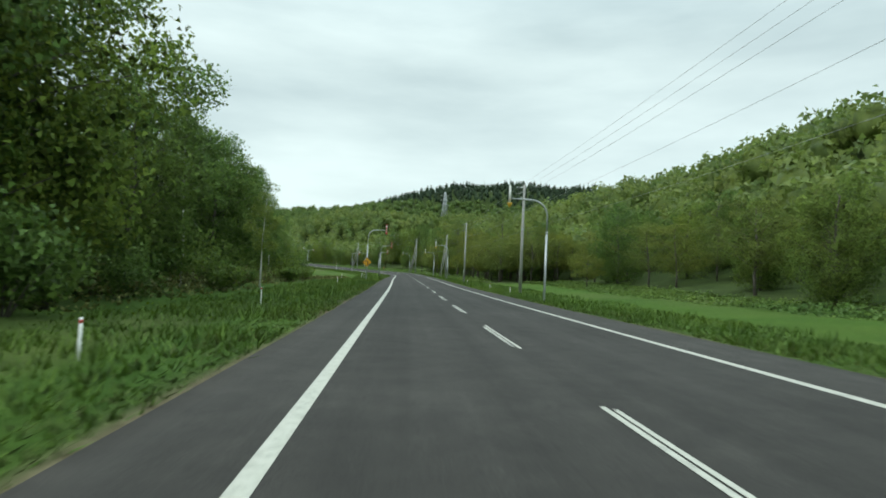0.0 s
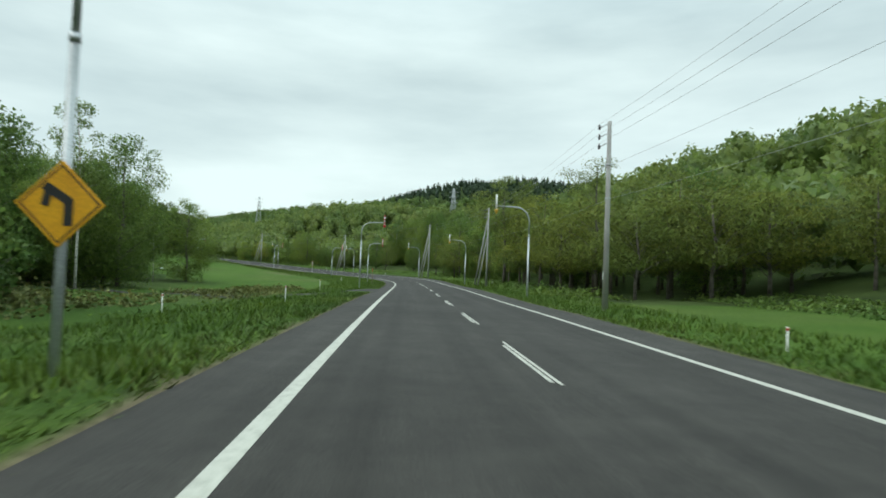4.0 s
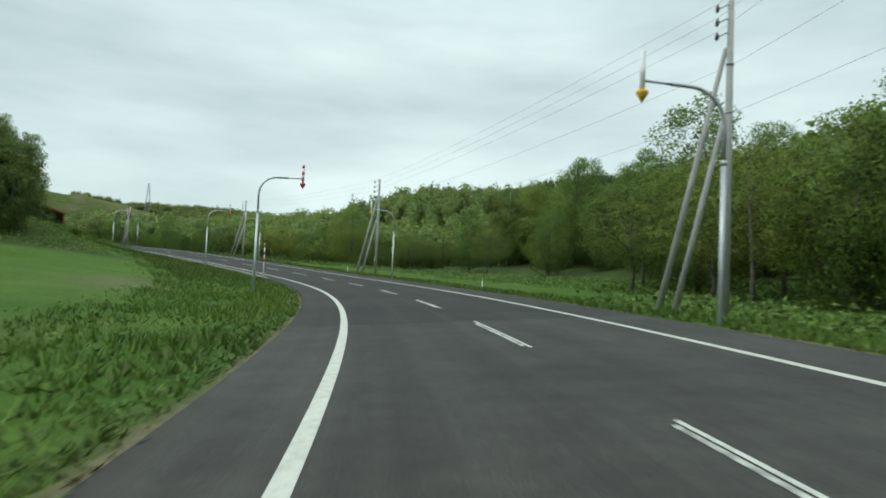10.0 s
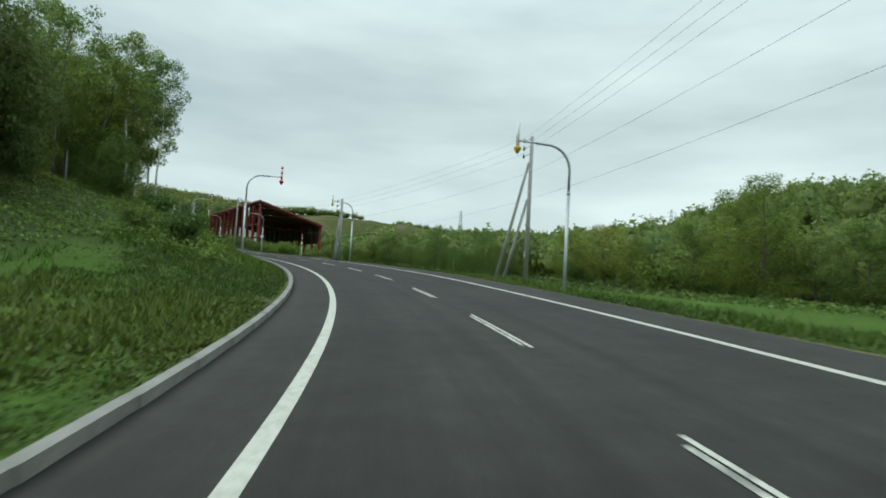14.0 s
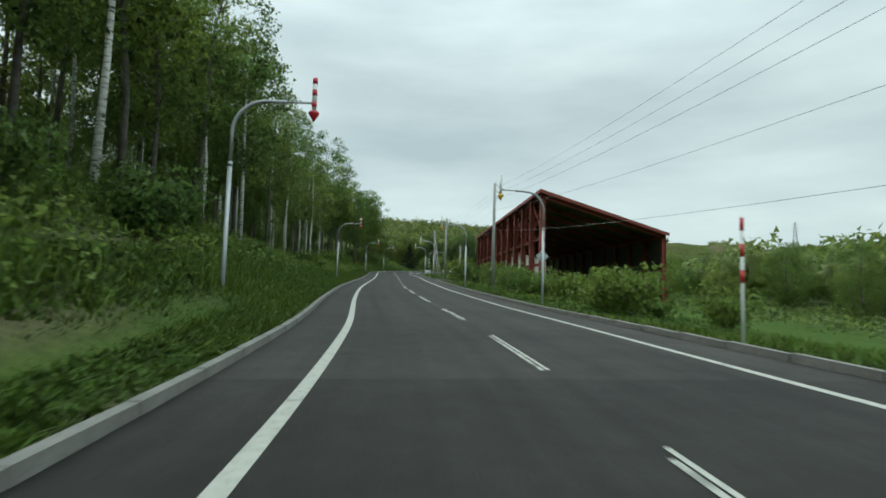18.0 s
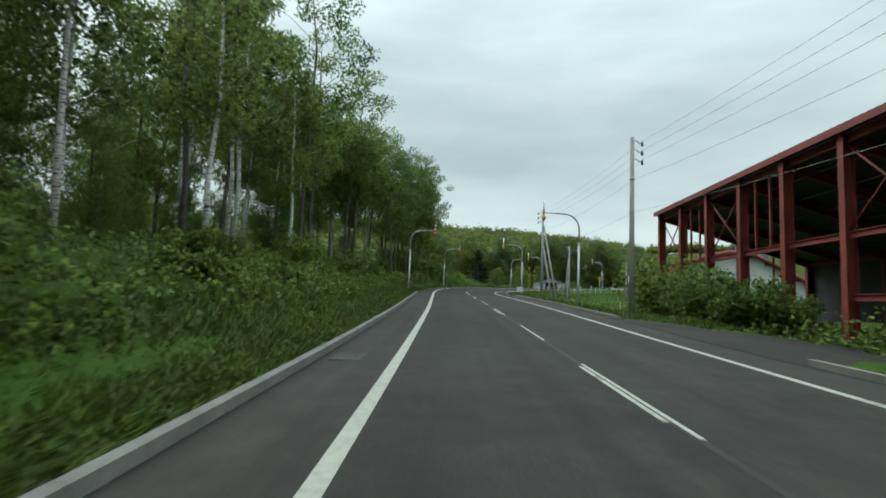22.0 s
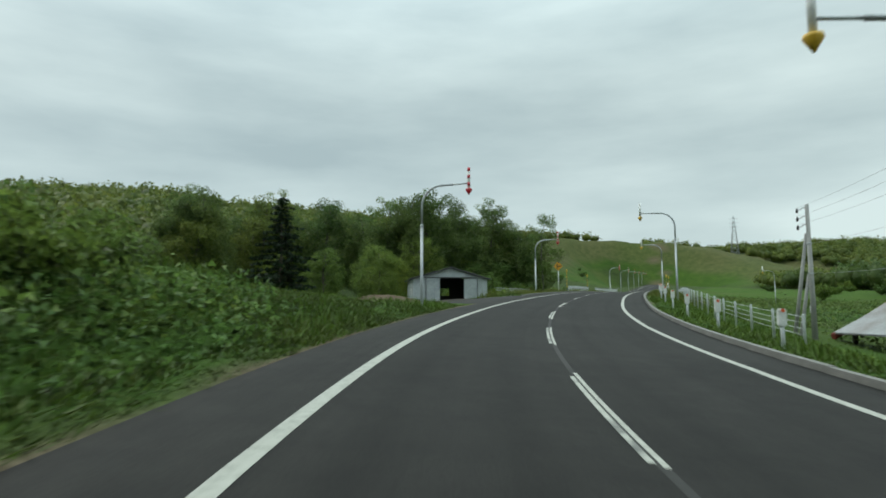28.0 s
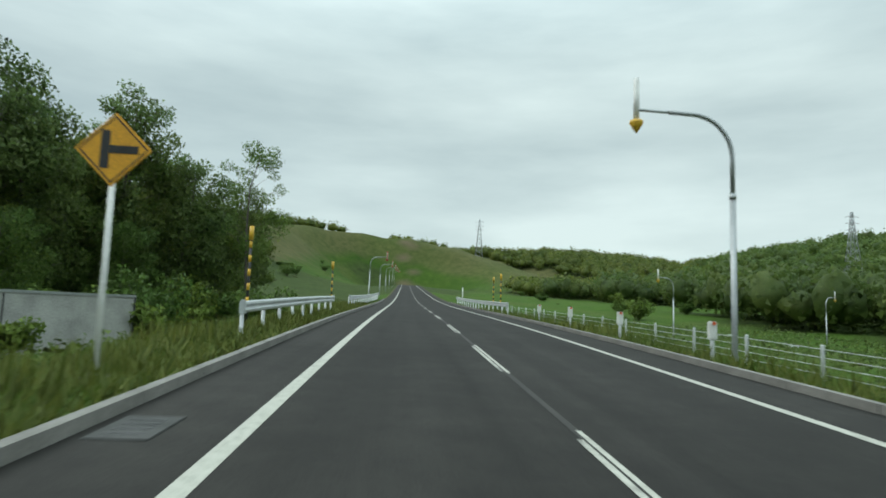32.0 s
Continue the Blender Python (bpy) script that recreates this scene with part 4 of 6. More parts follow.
    return tagged(new(name, me), label, "trees", kind="stuff")


dark_crest = lambda x, y: (ridge_height(x, y) > 104) & (x > -150)
far_woods("far_woods", ((30, 300, -120, 620, 8.0), (-320, 60, 240, 620, 8.0), (-120, -20, -60, 200, 8.0)), lambda x, y: x > -190, 160, 0.6, LEAF_FAR, 77, "deciduous woods covering the near hills", (7, 12.5), (3.4, 5.4))
far_woods("far_woods", ((-400, -185, 240, 680, 6.0),), lambda x, y: (x <= -190) & ((x > -320) | (y < 700)), 150, 0.5, LEAF_HILL, 80, "dark deciduous woods along the valley", (7, 12.5), (3.4, 5.4))
far_woods("far_woods", ((-760, -320, 200, 1200, 7.5),), lambda x, y: (x < -400) | (y > 680), 80, 0.7, LEAF_HILL, 81, "tree belts and woods on the grassy hills", (9, 14), (5.2, 7.8))
far_woods("far_woods", ((-320, 600, 640, 1330, 13.5),), lambda x, y: ~dark_crest(x, y), 85, 0.9, LEAF_FAR, 78, "distant deciduous woods covering the hills", (9, 14), (5.2, 7.8))
far_woods("conifer_crest", ((-160, 600, 900, 1330, 11.0),), dark_crest, 30, 0.9, LEAF_NEEDLE, 79, "dark conifer plantation along the far crest", (13, 18), (3.6, 4.6), 0.75)

# ---- undergrowth and grass, uncountable ----
def undergrowth(name, runs, count, leaf, mat, seed, label):
    """Broad leaves standing in a band beside the road: runs of (u0, u1, d0, d1, height)."""
    rs = np.random.RandomState(seed)
    area = np.array([abs((b - a) * (d - c)) for a, b, c, d, h in runs])
    verts, normals = [], []
    for (u0, u1, d0, d1, h), share in zip(runs, area / area.sum()):
        n = int(count * share)
        u, d = rs.uniform(u0, u1, n), rs.uniform(d0, d1, n)
        x, y = place(u, d)
        z = land(x, y)[0]
        clump = np.clip(0.55 + 0.5 * wave(x, y, 3.5, seed) + 0.35 * wave(x, y, 1.3, seed + 1), 0.12, 1.2)
        edge = np.clip(np.minimum(np.abs(d - d0), np.abs(d - d1)) / 1.2, 0.25, 1)
        c = np.stack([x, y, z + h * clump * edge * rs.uniform(0.15, 1.0, n) ** 0.7], 1)
        way = rs.normal(size=(n, 3)) * [1, 1, 0.45]
        way /= np.linalg.norm(way, axis=1)[:, None]
        side = np.cross(way, rs.normal(size=(n, 3)) * [0.5, 0.5, 1])
        side /= np.linalg.norm(side, axis=1)[:, None]
        s = leaf * rs.uniform(0.6, 1.4, n)[:, None]
        a, b = way * s, side * s * 0.7
        verts.append(np.stack([c - a, c + a * 0.7 + b - [0, 0, 0.2] * s, c + a * 0.7 - b], 1).reshape(-1, 3))
        up = rs.normal(size=(n, 3)) * 0.45 + [0, 0, 1]
        normals.append(np.repeat(up / np.linalg.norm(up, axis=1)[:, None], 3, 0))
    verts = np.concatenate(verts)
    me = quick_mesh(name, verts, np.arange(len(verts)).reshape(-1, 3), mat, normals=np.concatenate(normals))
    return tagged(new(name, me), label, "undergrowth", kind="stuff")


undergrowth("verge_weeds", [(466, 502, -10.5, -5.6, 0.9), (300, 440, -9.2, -7.0, 0.4)], 36000, 0.075, LEAF_SHRUB, 35, "dense dark green weeds on the verge below the bank")
undergrowth("valley_scrub", [(300, 440, 22, 62, 1.3), (455, 650, 16, 60, 0.9), (560, 650, -26, -9, 0.8)], 66000, 0.15, LEAF_DARK, 36, "rough dark green scrub on the valley floor")
DRY_LEAF = leafy("dry_scrub", (0.09, 0.115, 0.045), (0.19, 0.21, 0.095), 0.7, 0.35)
undergrowth("bank_undergrowth", [(286, 500, -14.5, -7.2, 1.15), (470, 494, -12, -6.8, 1.7), (494, 500, -12, -6.8, 1.2), (268, 470, -32, -14, 0.8), (345, 402, 8.6, 13.2, 2.3), (402, 432, 10, 14, 1.6), (428, 446, 9, 13, 0.9)],
            105000, 0.095, LEAF_SHRUB, 31, "tangled green weeds and bamboo grass on the road bank")
undergrowth("woodside_undergrowth", [(122, 215, 9.6, 16.5, 1.1), (0, 125, 22, 32, 0.8), (200, 300, 26, 38, 0.8)], 48000, 0.13, LEAF_SHRUB, 32, "broad-leaved butterbur and weeds at the wood's edge")
undergrowth("scrub", [(8, 90, -24, -15, 2.0), (88, 112, -26, -16, 0.8), (118, 150, -22, -14, 0.7), (8, 110, -32, -22, 2.4)], 36000, 0.12, DRY_LEAF, 33, "brownish leafy scrub before the wood")
undergrowth("meadow_weeds", [(20, 260, -15, -6.5, 0.4), (542, 600, -16, -7, 0.6), (470, 620, 8.5, 18, 0.4)], 12000, 0.07, GRASS_BLADE, 34, "tall green meadow weeds beside the road")


def grass(name, seed, n, u0, u1, left_share, reach, low, high, mat, label):
    """Blades beside the road, low at its edge and taller further out."""
    rs = np.random.RandomState(seed)
    u = rs.uniform(u0, u1, n)
    side = np.where(rs.rand(n) < left_share, -1, 1)
    a = 0.15 + rs.uniform(0, 1, n) ** 1.6 * reach
    d = side * (4.62 + a + np.where(kerbed(u, side), 0.22, 0))
    keep = ~paved(u, d)
    u, d, a = u[keep], d[keep], a[keep]
    n = len(u)
    x, y = place(u, d)
    z = land(x, y)[0]
    ragged = np.clip(0.6 + 0.6 * wave(x, y, 6, 41), 0.15, 1.3)
    tall = (low + high * np.clip(a / 1.5, 0.2, 1)) * ragged * rs.uniform(0.6, 1.4, n)
    verts = []
    for k in range(3):
        t = rs.uniform(0, 6.28, n)
        w = 0.014 + 0.026 * rs.rand(n)
        lean = rs.normal(size=(n, 2)) * 0.12
        ox, oy = rs.uniform(-0.12, 0.12, n), rs.uniform(-0.12, 0.12, n)
        p0 = np.stack([x + ox + np.cos(t) * w, y + oy + np.sin(t) * w, z - 0.03], 1)
        p1 = np.stack([x + ox - np.cos(t) * w, y + oy - np.sin(t) * w, z - 0.03], 1)
        p2 = np.stack([x + ox + lean[:, 0], y + oy + lean[:, 1], z + tall], 1)
        verts.append(np.stack([p0, p1, p2], 1).reshape(-1, 3))
    verts = np.concatenate(verts)
    up = rs.normal(size=(len(verts) // 3, 3)) * 0.3 + [0, 0, 1]
    me = quick_mesh(name, verts, np.arange(len(verts)).reshape(-1, 3), mat, normals=np.repeat(up / np.linalg.norm(up, axis=1)[:, None], 3, 0))
    return tagged(new(name, me), label, "grass", kind="stuff")


def kerbed(u, side):
    return np.where(side < 0, ((u > 238) & (u < 441)) | (u > 534), (u > 332) & ~((u > 398) & (u < 411)))


def paved(u, d):
    return ((d < 0) & (d > -14) & (u > 119.5) & (u < 130)) | ((d < 0) & (u > 518) & (u < 537)) | ((d > 0) & (u > 397.5) & (u < 412)) | ((d > 0) & (u > 444) & (u < 456))


grass("grass", 55, 120000, -6, 640, 0.55, 8.5, 0.08, 0.24, GRASS_BLADE, "fresh green grass along the road edge")
VERGE_BLADE = leafy("verge_blades", (0.05, 0.09, 0.02), (0.1, 0.145, 0.036), 0.6, 0.3)
grass("verge_grass", 58, 95000, 236, 512, 0.85, 6.5, 0.07, 0.16, VERGE_BLADE, "mown green grass strip beside the kerb")
grass("bank_grass", 59, 42000, 288, 392, 1.0, 8.5, 0.12, 0.26, GRASS_BLADE, "long green grass on the bank below the wood")
STRAW = leafy("yellowing_grass", (0.09, 0.135, 0.036), (0.17, 0.205, 0.066), 0.7, 0.4)
grass("tall_grass", 56, 12000, 538, 610, 0.75, 4.5, 0.25, 0.45, STRAW, "tall yellowing grass on the verge")
grass("dry_grass", 57, 16000, -6, 500, 0.65, 1.6, 0.1, 0.12, STRAW, "short dry grass at the asphalt's edge")


# ---- side roads and yards ----
def draped(name, edge_a, edge_b, mat, label, lift=0.05, across=8, step=1.0):
    """A surface laid on the ground between two lines of (x, y)."""
    def along(line, n):
        p = np.asarray(line, float)
        s = np.concatenate([[0], np.cumsum(np.linalg.norm(np.diff(p, axis=0), axis=1))])
        q = np.linspace(0, s[-1], n)
        return np.stack([np.interp(q, s, p[:, 0]), np.interp(q, s, p[:, 1])], 1)
    length = sum(math.dist(a, b) for a, b in zip(edge_a, edge_a[1:]))
    n = max(3, int(length / step))
    a, b = along(edge_a, n), along(edge_b, n)
    f = np.linspace(0, 1, across)[None, :, None]
    p = (a[:, None] * (1 - f) + b[:, None] * f).reshape(-1, 2)
    z, u, d, _ = land(p[:, 0], p[:, 1])
    near = np.clip((8.5 - np.abs(d)) / 3.5, 0, 1)
    z = (z + lift) * (1 - near) + near * (road_z(u, d) + 0.008)
    i = np.arange(n * across).reshape(n, across)
    quads = np.stack([i[:-1, :-1], i[:-1, 1:], i[1:, 1:], i[1:, :-1]], -1).reshape(-1, 4)
    me = quick_mesh(name, np.column_stack([p, z]), quads, mat, smooth=True)
    if me.polygons[0].normal.z < 0:
        me.flip_normals()
    grid = np.column_stack([p, z]).reshape(n, across, 3)
    for inner, other in ((grid[:, 0], grid[:, -1]), (grid[:, -1], grid[:, 0])):
        out = (inner - other)[:, :2]
        out /= np.linalg.norm(out, axis=1)[:, None]
        foot_xy = inner[:, :2] + out * 1.6
        foot_z, fu, fd, _ = land(foot_xy[:, 0], foot_xy[:, 1])
        foot_z = np.where(np.abs(fd) < 4.9, inner[:, 2] - 0.2, foot_z - 0.04)
        v = np.concatenate([inner - [0, 0, 0.004], np.column_stack([foot_xy, foot_z])])
        i = np.arange(n - 1)
        slope = quick_mesh("verge", v, np.stack([i, i + 1, i + 1 + n, i + n], 1), GROUND, smooth=True)
        if slope.polygons[n // 2].normal.z < 0:
            slope.flip_normals()
        tagged(new("verge", slope), "grassy slope beside the side road", "verge", kind="structure")
    return tagged(new(name, me), label, "side road", kind="structure")


DIRT = worn("yard_dirt", (0.045, 0.038, 0.029), (0.1, 0.086, 0.066), 0.95, 0, 0.35, 10, 0.9, 0.08)
GRAVEL = worn("gravel", (0.065, 0.058, 0.048), (0.13, 0.118, 0.1), 0.95, 0, 0.5, 14, 0.6, 0.03)
ud = lambda *pairs: [tuple(float(v) for v in place(u, d)) for u, d in pairs]
draped("side_road", ud((118.5, -4.4), (120.8, -6.2), (121.6, -9), (121.8, -30)), ud((132, -4.4), (128.6, -6.2), (126.4, -9), (125.6, -30)), ASPHALT, "narrow asphalt side road into the meadow", 0.04)
draped("yard_apron", ud((519, -4.4), (518.5, -7), (517.5, -11)), ud((536, -4.4), (537, -7), (541, -11)), ASPHALT, "cracked asphalt apron before the shed", 0.04)
draped("gravel_yard", [(-262.5, 374.5), (-268, 378), (-280, 385), (-296, 393)], [(-277, 394.5), (-281, 398), (-287, 402.5), (-294.5, 401.5)], DIRT, "rough grey gravel yard before the shed", 0.06, 10)
draped("dirt_track", [(-280, 386), (-295, 388), (-310, 393), (-330, 394), (-350, 388)], [(-282, 390), (-296, 392), (-310, 396.5), (-331, 397.5), (-352, 391)], GRAVEL, "pale rutted dirt track past the shed", 0.1)
draped("yard_entrance", ud((397, 4.4), (400, 7), (402, 13)), ud((412, 4.4), (410, 7), (410, 13)), ASPHALT, "asphalt entrance to the barn yard", 0.04)
draped("yard_entrance", ud((443, 4.4), (446, 7), (449, 14)), ud((457, 4.4), (455, 7), (456, 14)), ASPHALT, "asphalt entrance beside the barn", 0.04)

def earth_heap(x, y, long_, wide, high, turn):
    """A low heap of dug earth, uneven, its foot sunk in the ground."""
    rs = np.random.RandomState(71)
    n, m = 15, 11
    gx, gy = np.meshgrid(np.linspace(-1, 1, n), np.linspace(-1, 1, m), indexing="ij")
    r = np.hypot(gx, gy)
    z = high * np.clip(1 - r**2, -0.25, 1) * (1 + rs.uniform(-0.25, 0.25, gx.shape)) + rs.uniform(-0.05, 0.05, gx.shape) * high
    v = np.stack([gx * long_ / 2 + rs.uniform(-0.1, 0.1, gx.shape), gy * wide / 2 + rs.uniform(-0.1, 0.1, gx.shape), z], -1).reshape(-1, 3)
    i = np.arange(n * m).reshape(n, m)
    ob = new("earth_heap", quick_mesh("earth_heap", v, np.stack([i[:-1, :-1], i[1:, :-1], i[1:, 1:], i[:-1, 1:]], -1).reshape(-1, 4), EARTH, smooth=True))
    ob.matrix_basis = pose(x, y, ground_at(x, y) - 0.03, 0, 0, turn)
    return tagged(ob, "low heap of dug brown earth beside the yard", "earth heap")


EARTH = worn("dug_earth", (0.075, 0.052, 0.034), (0.15, 0.11, 0.075), 0.95, 0, 0.8, 9, 0.9, 0.06)
earth_heap(-263.2, 371.6, 4.4, 2.6, 0.34, 40)

SLAB = worn("grey_slab", (0.06, 0.062, 0.06), (0.1, 0.1, 0.098), 0.9, 0, 2, 30, 0.2, 0.004)
# drain covers set in the shoulder
for u, d in ((397.4, -4.05), (432.0, -4.05), (558.9, -4.15)):
    cover = empty("drain_cover", on_road(u, d, 0.004, 0, True))
    tagged(cover, "pale concrete gutter drain cover in the shoulder", "drain cover", "drain covers")
    bm = bmesh.new()
    box(bm, 0.55, 0.9, 0.02, (0, 0, 0), None, 0.006)
    part("slab", bm, SLAB, cover)
    for k in range(4):
        bm = bmesh.new()
        box(bm, 0.34, 0.03, 0.012, (0, -0.27 + 0.18 * k, 0.008))
        part("slot", bm, DARK_IRON, cover)


# ---- overhanging edge markers: a bent galvanised post with a striped arrow over the road's edge ----
def edge_marker(colour, side):
    root = empty("edge_marker")
    bm = bmesh.new()
    tube(bm, [(0, 0, -2.2), (0, 0, 4.0)], 0.07, 12)
    part("lower_post", bm, GALV, root)
    bm = bmesh.new()
    tube(bm, [(0, 0, 3.92), (0, 0, 4.05)], 0.078, 12)
    part("collar", bm, GALV, root)
    bm = bmesh.new()
    arc = [(0, 0, 4.0), (0, 0, 4.95)] + [(side * (1.0 - 1.0 * math.cos(a)), 0, 4.95 + 1.0 * math.sin(a)) for a in [math.pi / 2 * k / 8 for k in range(1, 9)]]
    arc += [(side * 1.55, 0, 5.97)]
    tube(bm, arc, 0.055, 10)
    part("bent_arm", bm, GALV, root)
    bm = bmesh.new()
    tube(bm, [(side * 1.5, 0, 5.965), (side * 2.3, 0, 5.99)], 0.036, 8)
    part("arm_tip", bm, GALV, root)
    arrow = bmesh.new()
    tube(arrow, [(side * 2.35, 0, 5.68), (side * 2.35, 0, 6.76)], 0.07, 12)
    arrow = part("arrow_shaft", arrow, WHITE, root, "white arrow shaft")
    if colour is RED:
        for k in range(3):
            bm = bmesh.new()
            tube(bm, [(side * 2.35, 0, 5.86 + 0.36 * k), (side * 2.35, 0, 6.04 + 0.36 * k)], 0.074, 12)
            part("red_stripe", bm, RED, arrow)
    bm = bmesh.new()
    tube(bm, [(side * 2.35, 0, 5.42), (side * 2.35, 0, 5.66), (side * 2.35, 0, 5.72)], [0.02, 0.165, 0.15], 14)
    part("arrow_head", bm, colour, arrow)
    return root


LEFT_MARKERS = [(81.2, -6.8, 0.5), (137.2, -6.9, 0.6), (177.95, -6.95, 0.07), (218.7, -6.95, 0.1), (259.0, -6.8, 0.25), (300.8, -7.0, 0.17), (340.5, -7.0, 0.33), (389.1, -6.8, 0.1), (445.2, -5.7, 0.0), (478.9, -6.0, 0.12), (514.3, -6.37, 0.13), (548.7, -6.2, -0.4)]
RIGHT_MARKERS = [(36.8, 6.35, 0.1), (114.9, 6.35, 0.3), (159.0, 6.5, 0.3), (197.4, 6.46, 0.44), (239.0, 6.85, 0.55), (278.1, 6.44, 0.33), (320.3, 6.4, 0.45), (353.5, 6.45, -0.2), (379.0, 5.95, -0.3), (426.2, 6.35, 0.0), (462.2, 6.48, -0.1), (495.5, 6.3, -0.34), (532.5, 6.85, 0.1), (567.0, 5.9, -0.15)]
for colour, side, stations, label in ((RED, 1, LEFT_MARKERS, "galvanised bent post holding a red and white striped arrow"),
                                      (YELLOW, -1, RIGHT_MARKERS, "galvanised bent post holding a white arrow with yellow tip")):
    first = tagged(edge_marker(colour, side), label, "road marker", "overhanging edge markers")
    for k, (u, d, lift) in enumerate(stations):
        m = on_road(u, d)
        m.translation.z = float(station(u)[2]) + lift
        if k == 0:
            first.matrix_basis = m
        else:
            copy_thing(first, m)
for u in (640, 676, 712, 748, 790, 830):
    m = on_road(u, -6.8)
    copy_thing(bpy.data.objects["edge_marker"], m)

# markers of the lane that branches off beyond
marker_right = [o for o in bpy.data.objects if o.get("label", "").endswith("yellow tip")][0]
for x, y, turn in ((-283.7, 471.6, 60), (-268.6, 496.0, 240)):
    copy_thing(marker_right, pose(x, y, ground_at(x, y), 0, 0, turn))


# ---- bend warning sign on the first left marker ----
def diamond_sign(m, size, kind, with_post, label):
    root = empty("warning_sign", m)
    tagged(root, label, "road sign")
    h = 3.35 if with_post else 2.9
    if with_post:
        bm = bmesh.new()
        tube(bm, [(0, 0.05, -0.5), (0, 0.05, h + 0.2)], 0.045, 12)
        part("post", bm, WHITE, root, "white painted steel post")
        bm = bmesh.new()
        box(bm, 0.3, 0.3, 0.1, (0, 0.05, 0.0), None, 0.02)
        part("footing", bm, CONCRETE, root)
    tilt = pose(0, 0, h, 0, 45, 0)
    bm = bmesh.new()
    box(bm, size, 0.02, size, (0, 0, 0), None, 0.008)
    bm.transform(tilt)
    plate = part("plate", bm, SIGN_YELLOW, root, "yellow diamond plate")
    bm = bmesh.new()
    for a in range(4):
        box(bm, size * 0.9, 0.004, 0.02, (0, -0.013, size * 0.44), None)
        bm.transform(pose(0, 0, 0, 0, 90, 0))
    bm.transform(tilt)
    part("black_border", bm, BLACK, plate)
    bm = bmesh.new()
    if kind == "junction":
        box(bm, 0.13, 0.006, size * 0.72, (-0.12, -0.015, h))
        box(bm, size * 0.52, 0.006, 0.12, (-0.05 + size * 0.26, -0.0165, h))
    else:
        box(bm, 0.12, 0.006, size * 0.42, (0.12, -0.015, h - 0.12))
        box(bm, 0.12, 0.006, size * 0.5, (-0.04, -0.0165, h + 0.14), pose(0, 0, 0, 0, -58, 0))
        box(bm, 0.3, 0.006, 0.1, (-0.17, -0.018, h + 0.12), pose(0, 0, 0, 0, -80, 0))
    part("symbol", bm, BLACK, plate)
    return root


SIGN_YELLOW = worn("sign_yellow", (0.66, 0.3, 0.01), (0.78, 0.38, 0.012), 0.45, 0, 2, 30, 0.03)
BLACK = worn("black_paint", (0.01, 0.01, 0.011), (0.025, 0.025, 0.026), 0.5, 0, 2, 30, 0.05)
m = on_road(81.1, -6.8)
m.translation.z = float(station(81.1)[2]) - 0.75
diamond_sign(m, 0.85, "bend", False, "yellow diamond sign with a black left-bend arrow on a post")
m = on_ground(562.3, -6.2)
diamond_sign(m, 0.8, "junction", True, "yellow diamond junction warning sign on a white post")


# a small warning sign seen from behind, on the post of a marker
m = on_road(353.5, 6.45)
m.translation.z = float(station(353.5)[2]) + 2.35
small_sign = empty("warning_sign", m)
tagged(small_sign, "small diamond sign seen from its pale metal back", "road sign")
bm = bmesh.new()
box(bm, 0.5, 0.02, 0.5, (0, 0.12, 0), pose(0, 0, 0, 0, 45, 0), 0.008)
part("plate", bm, GALV_LIGHT, small_sign)
for z in (-0.14, 0.14):
    bm = bmesh.new()
    box(bm, 0.3, 0.035, 0.03, (0, 0.095, z), None, 0.004)
    part("rail", bm, GALV, small_sign)


# ---- utility poles ----
def utility_pole(height, braces=0, side=-1):
    root = empty("utility_pole")
    bm = bmesh.new()
    tube(bm, [(0, 0, -0.5), (0, 0, height)], [0.17, 0.105], 14)
    part("pole", bm, POLE_CONCRETE, root)
    bm = bmesh.new()
    box(bm, 0.02, 0.1, 0.42, (-0.155, 0, 1.9), None, 0.004)
    part("number_plate", bm, WHITE, root)
    for z in (height - 2.4, height - 4.2):
        bm = bmesh.new()
        tube(bm, [(0, 0, z), (0, 0, z + 0.07)], 0.15, 12)
        part("band_clamp", bm, GALV, root)
    for k in range(3):
        z = height - 0.2 - 0.52 * k
        bm = bmesh.new()
        tube(bm, [(0, 0, z), (side * 0.22, 0, z + 0.02), (side * 0.36, 0, z - 0.1), (side * 0.55, 0, z - 0.14)], [0.03, 0.03, 0.03, 0.026], 8)
        arm = part("bracket", bm, GALV, root)
        bm = bmesh.new()
        tube(bm, [(side * 0.55, 0, z - 0.3), (side * 0.55, 0, z - 0.22), (side * 0.55, 0, z - 0.12), (side * 0.55, 0, z)], [0.045, 0.075, 0.06, 0.025], 10)
        part("insulator", bm, DARK_IRON, arm)
    for k in range(braces):
        bm = bmesh.new()
        top = height - 1.75 - 2.5 * k
        wide = min(1.0, (height - 5.6) / 4.4)
        foot = ((-1.45 + 0.4 * k) * wide, (2.3 - 0.5 * k) * wide, -0.6)
        tube(bm, [foot, (-0.1, 0.1, top)], [0.13, 0.085], 10)
        part("brace_pole", bm, POLE_CONCRETE, root)
    return root


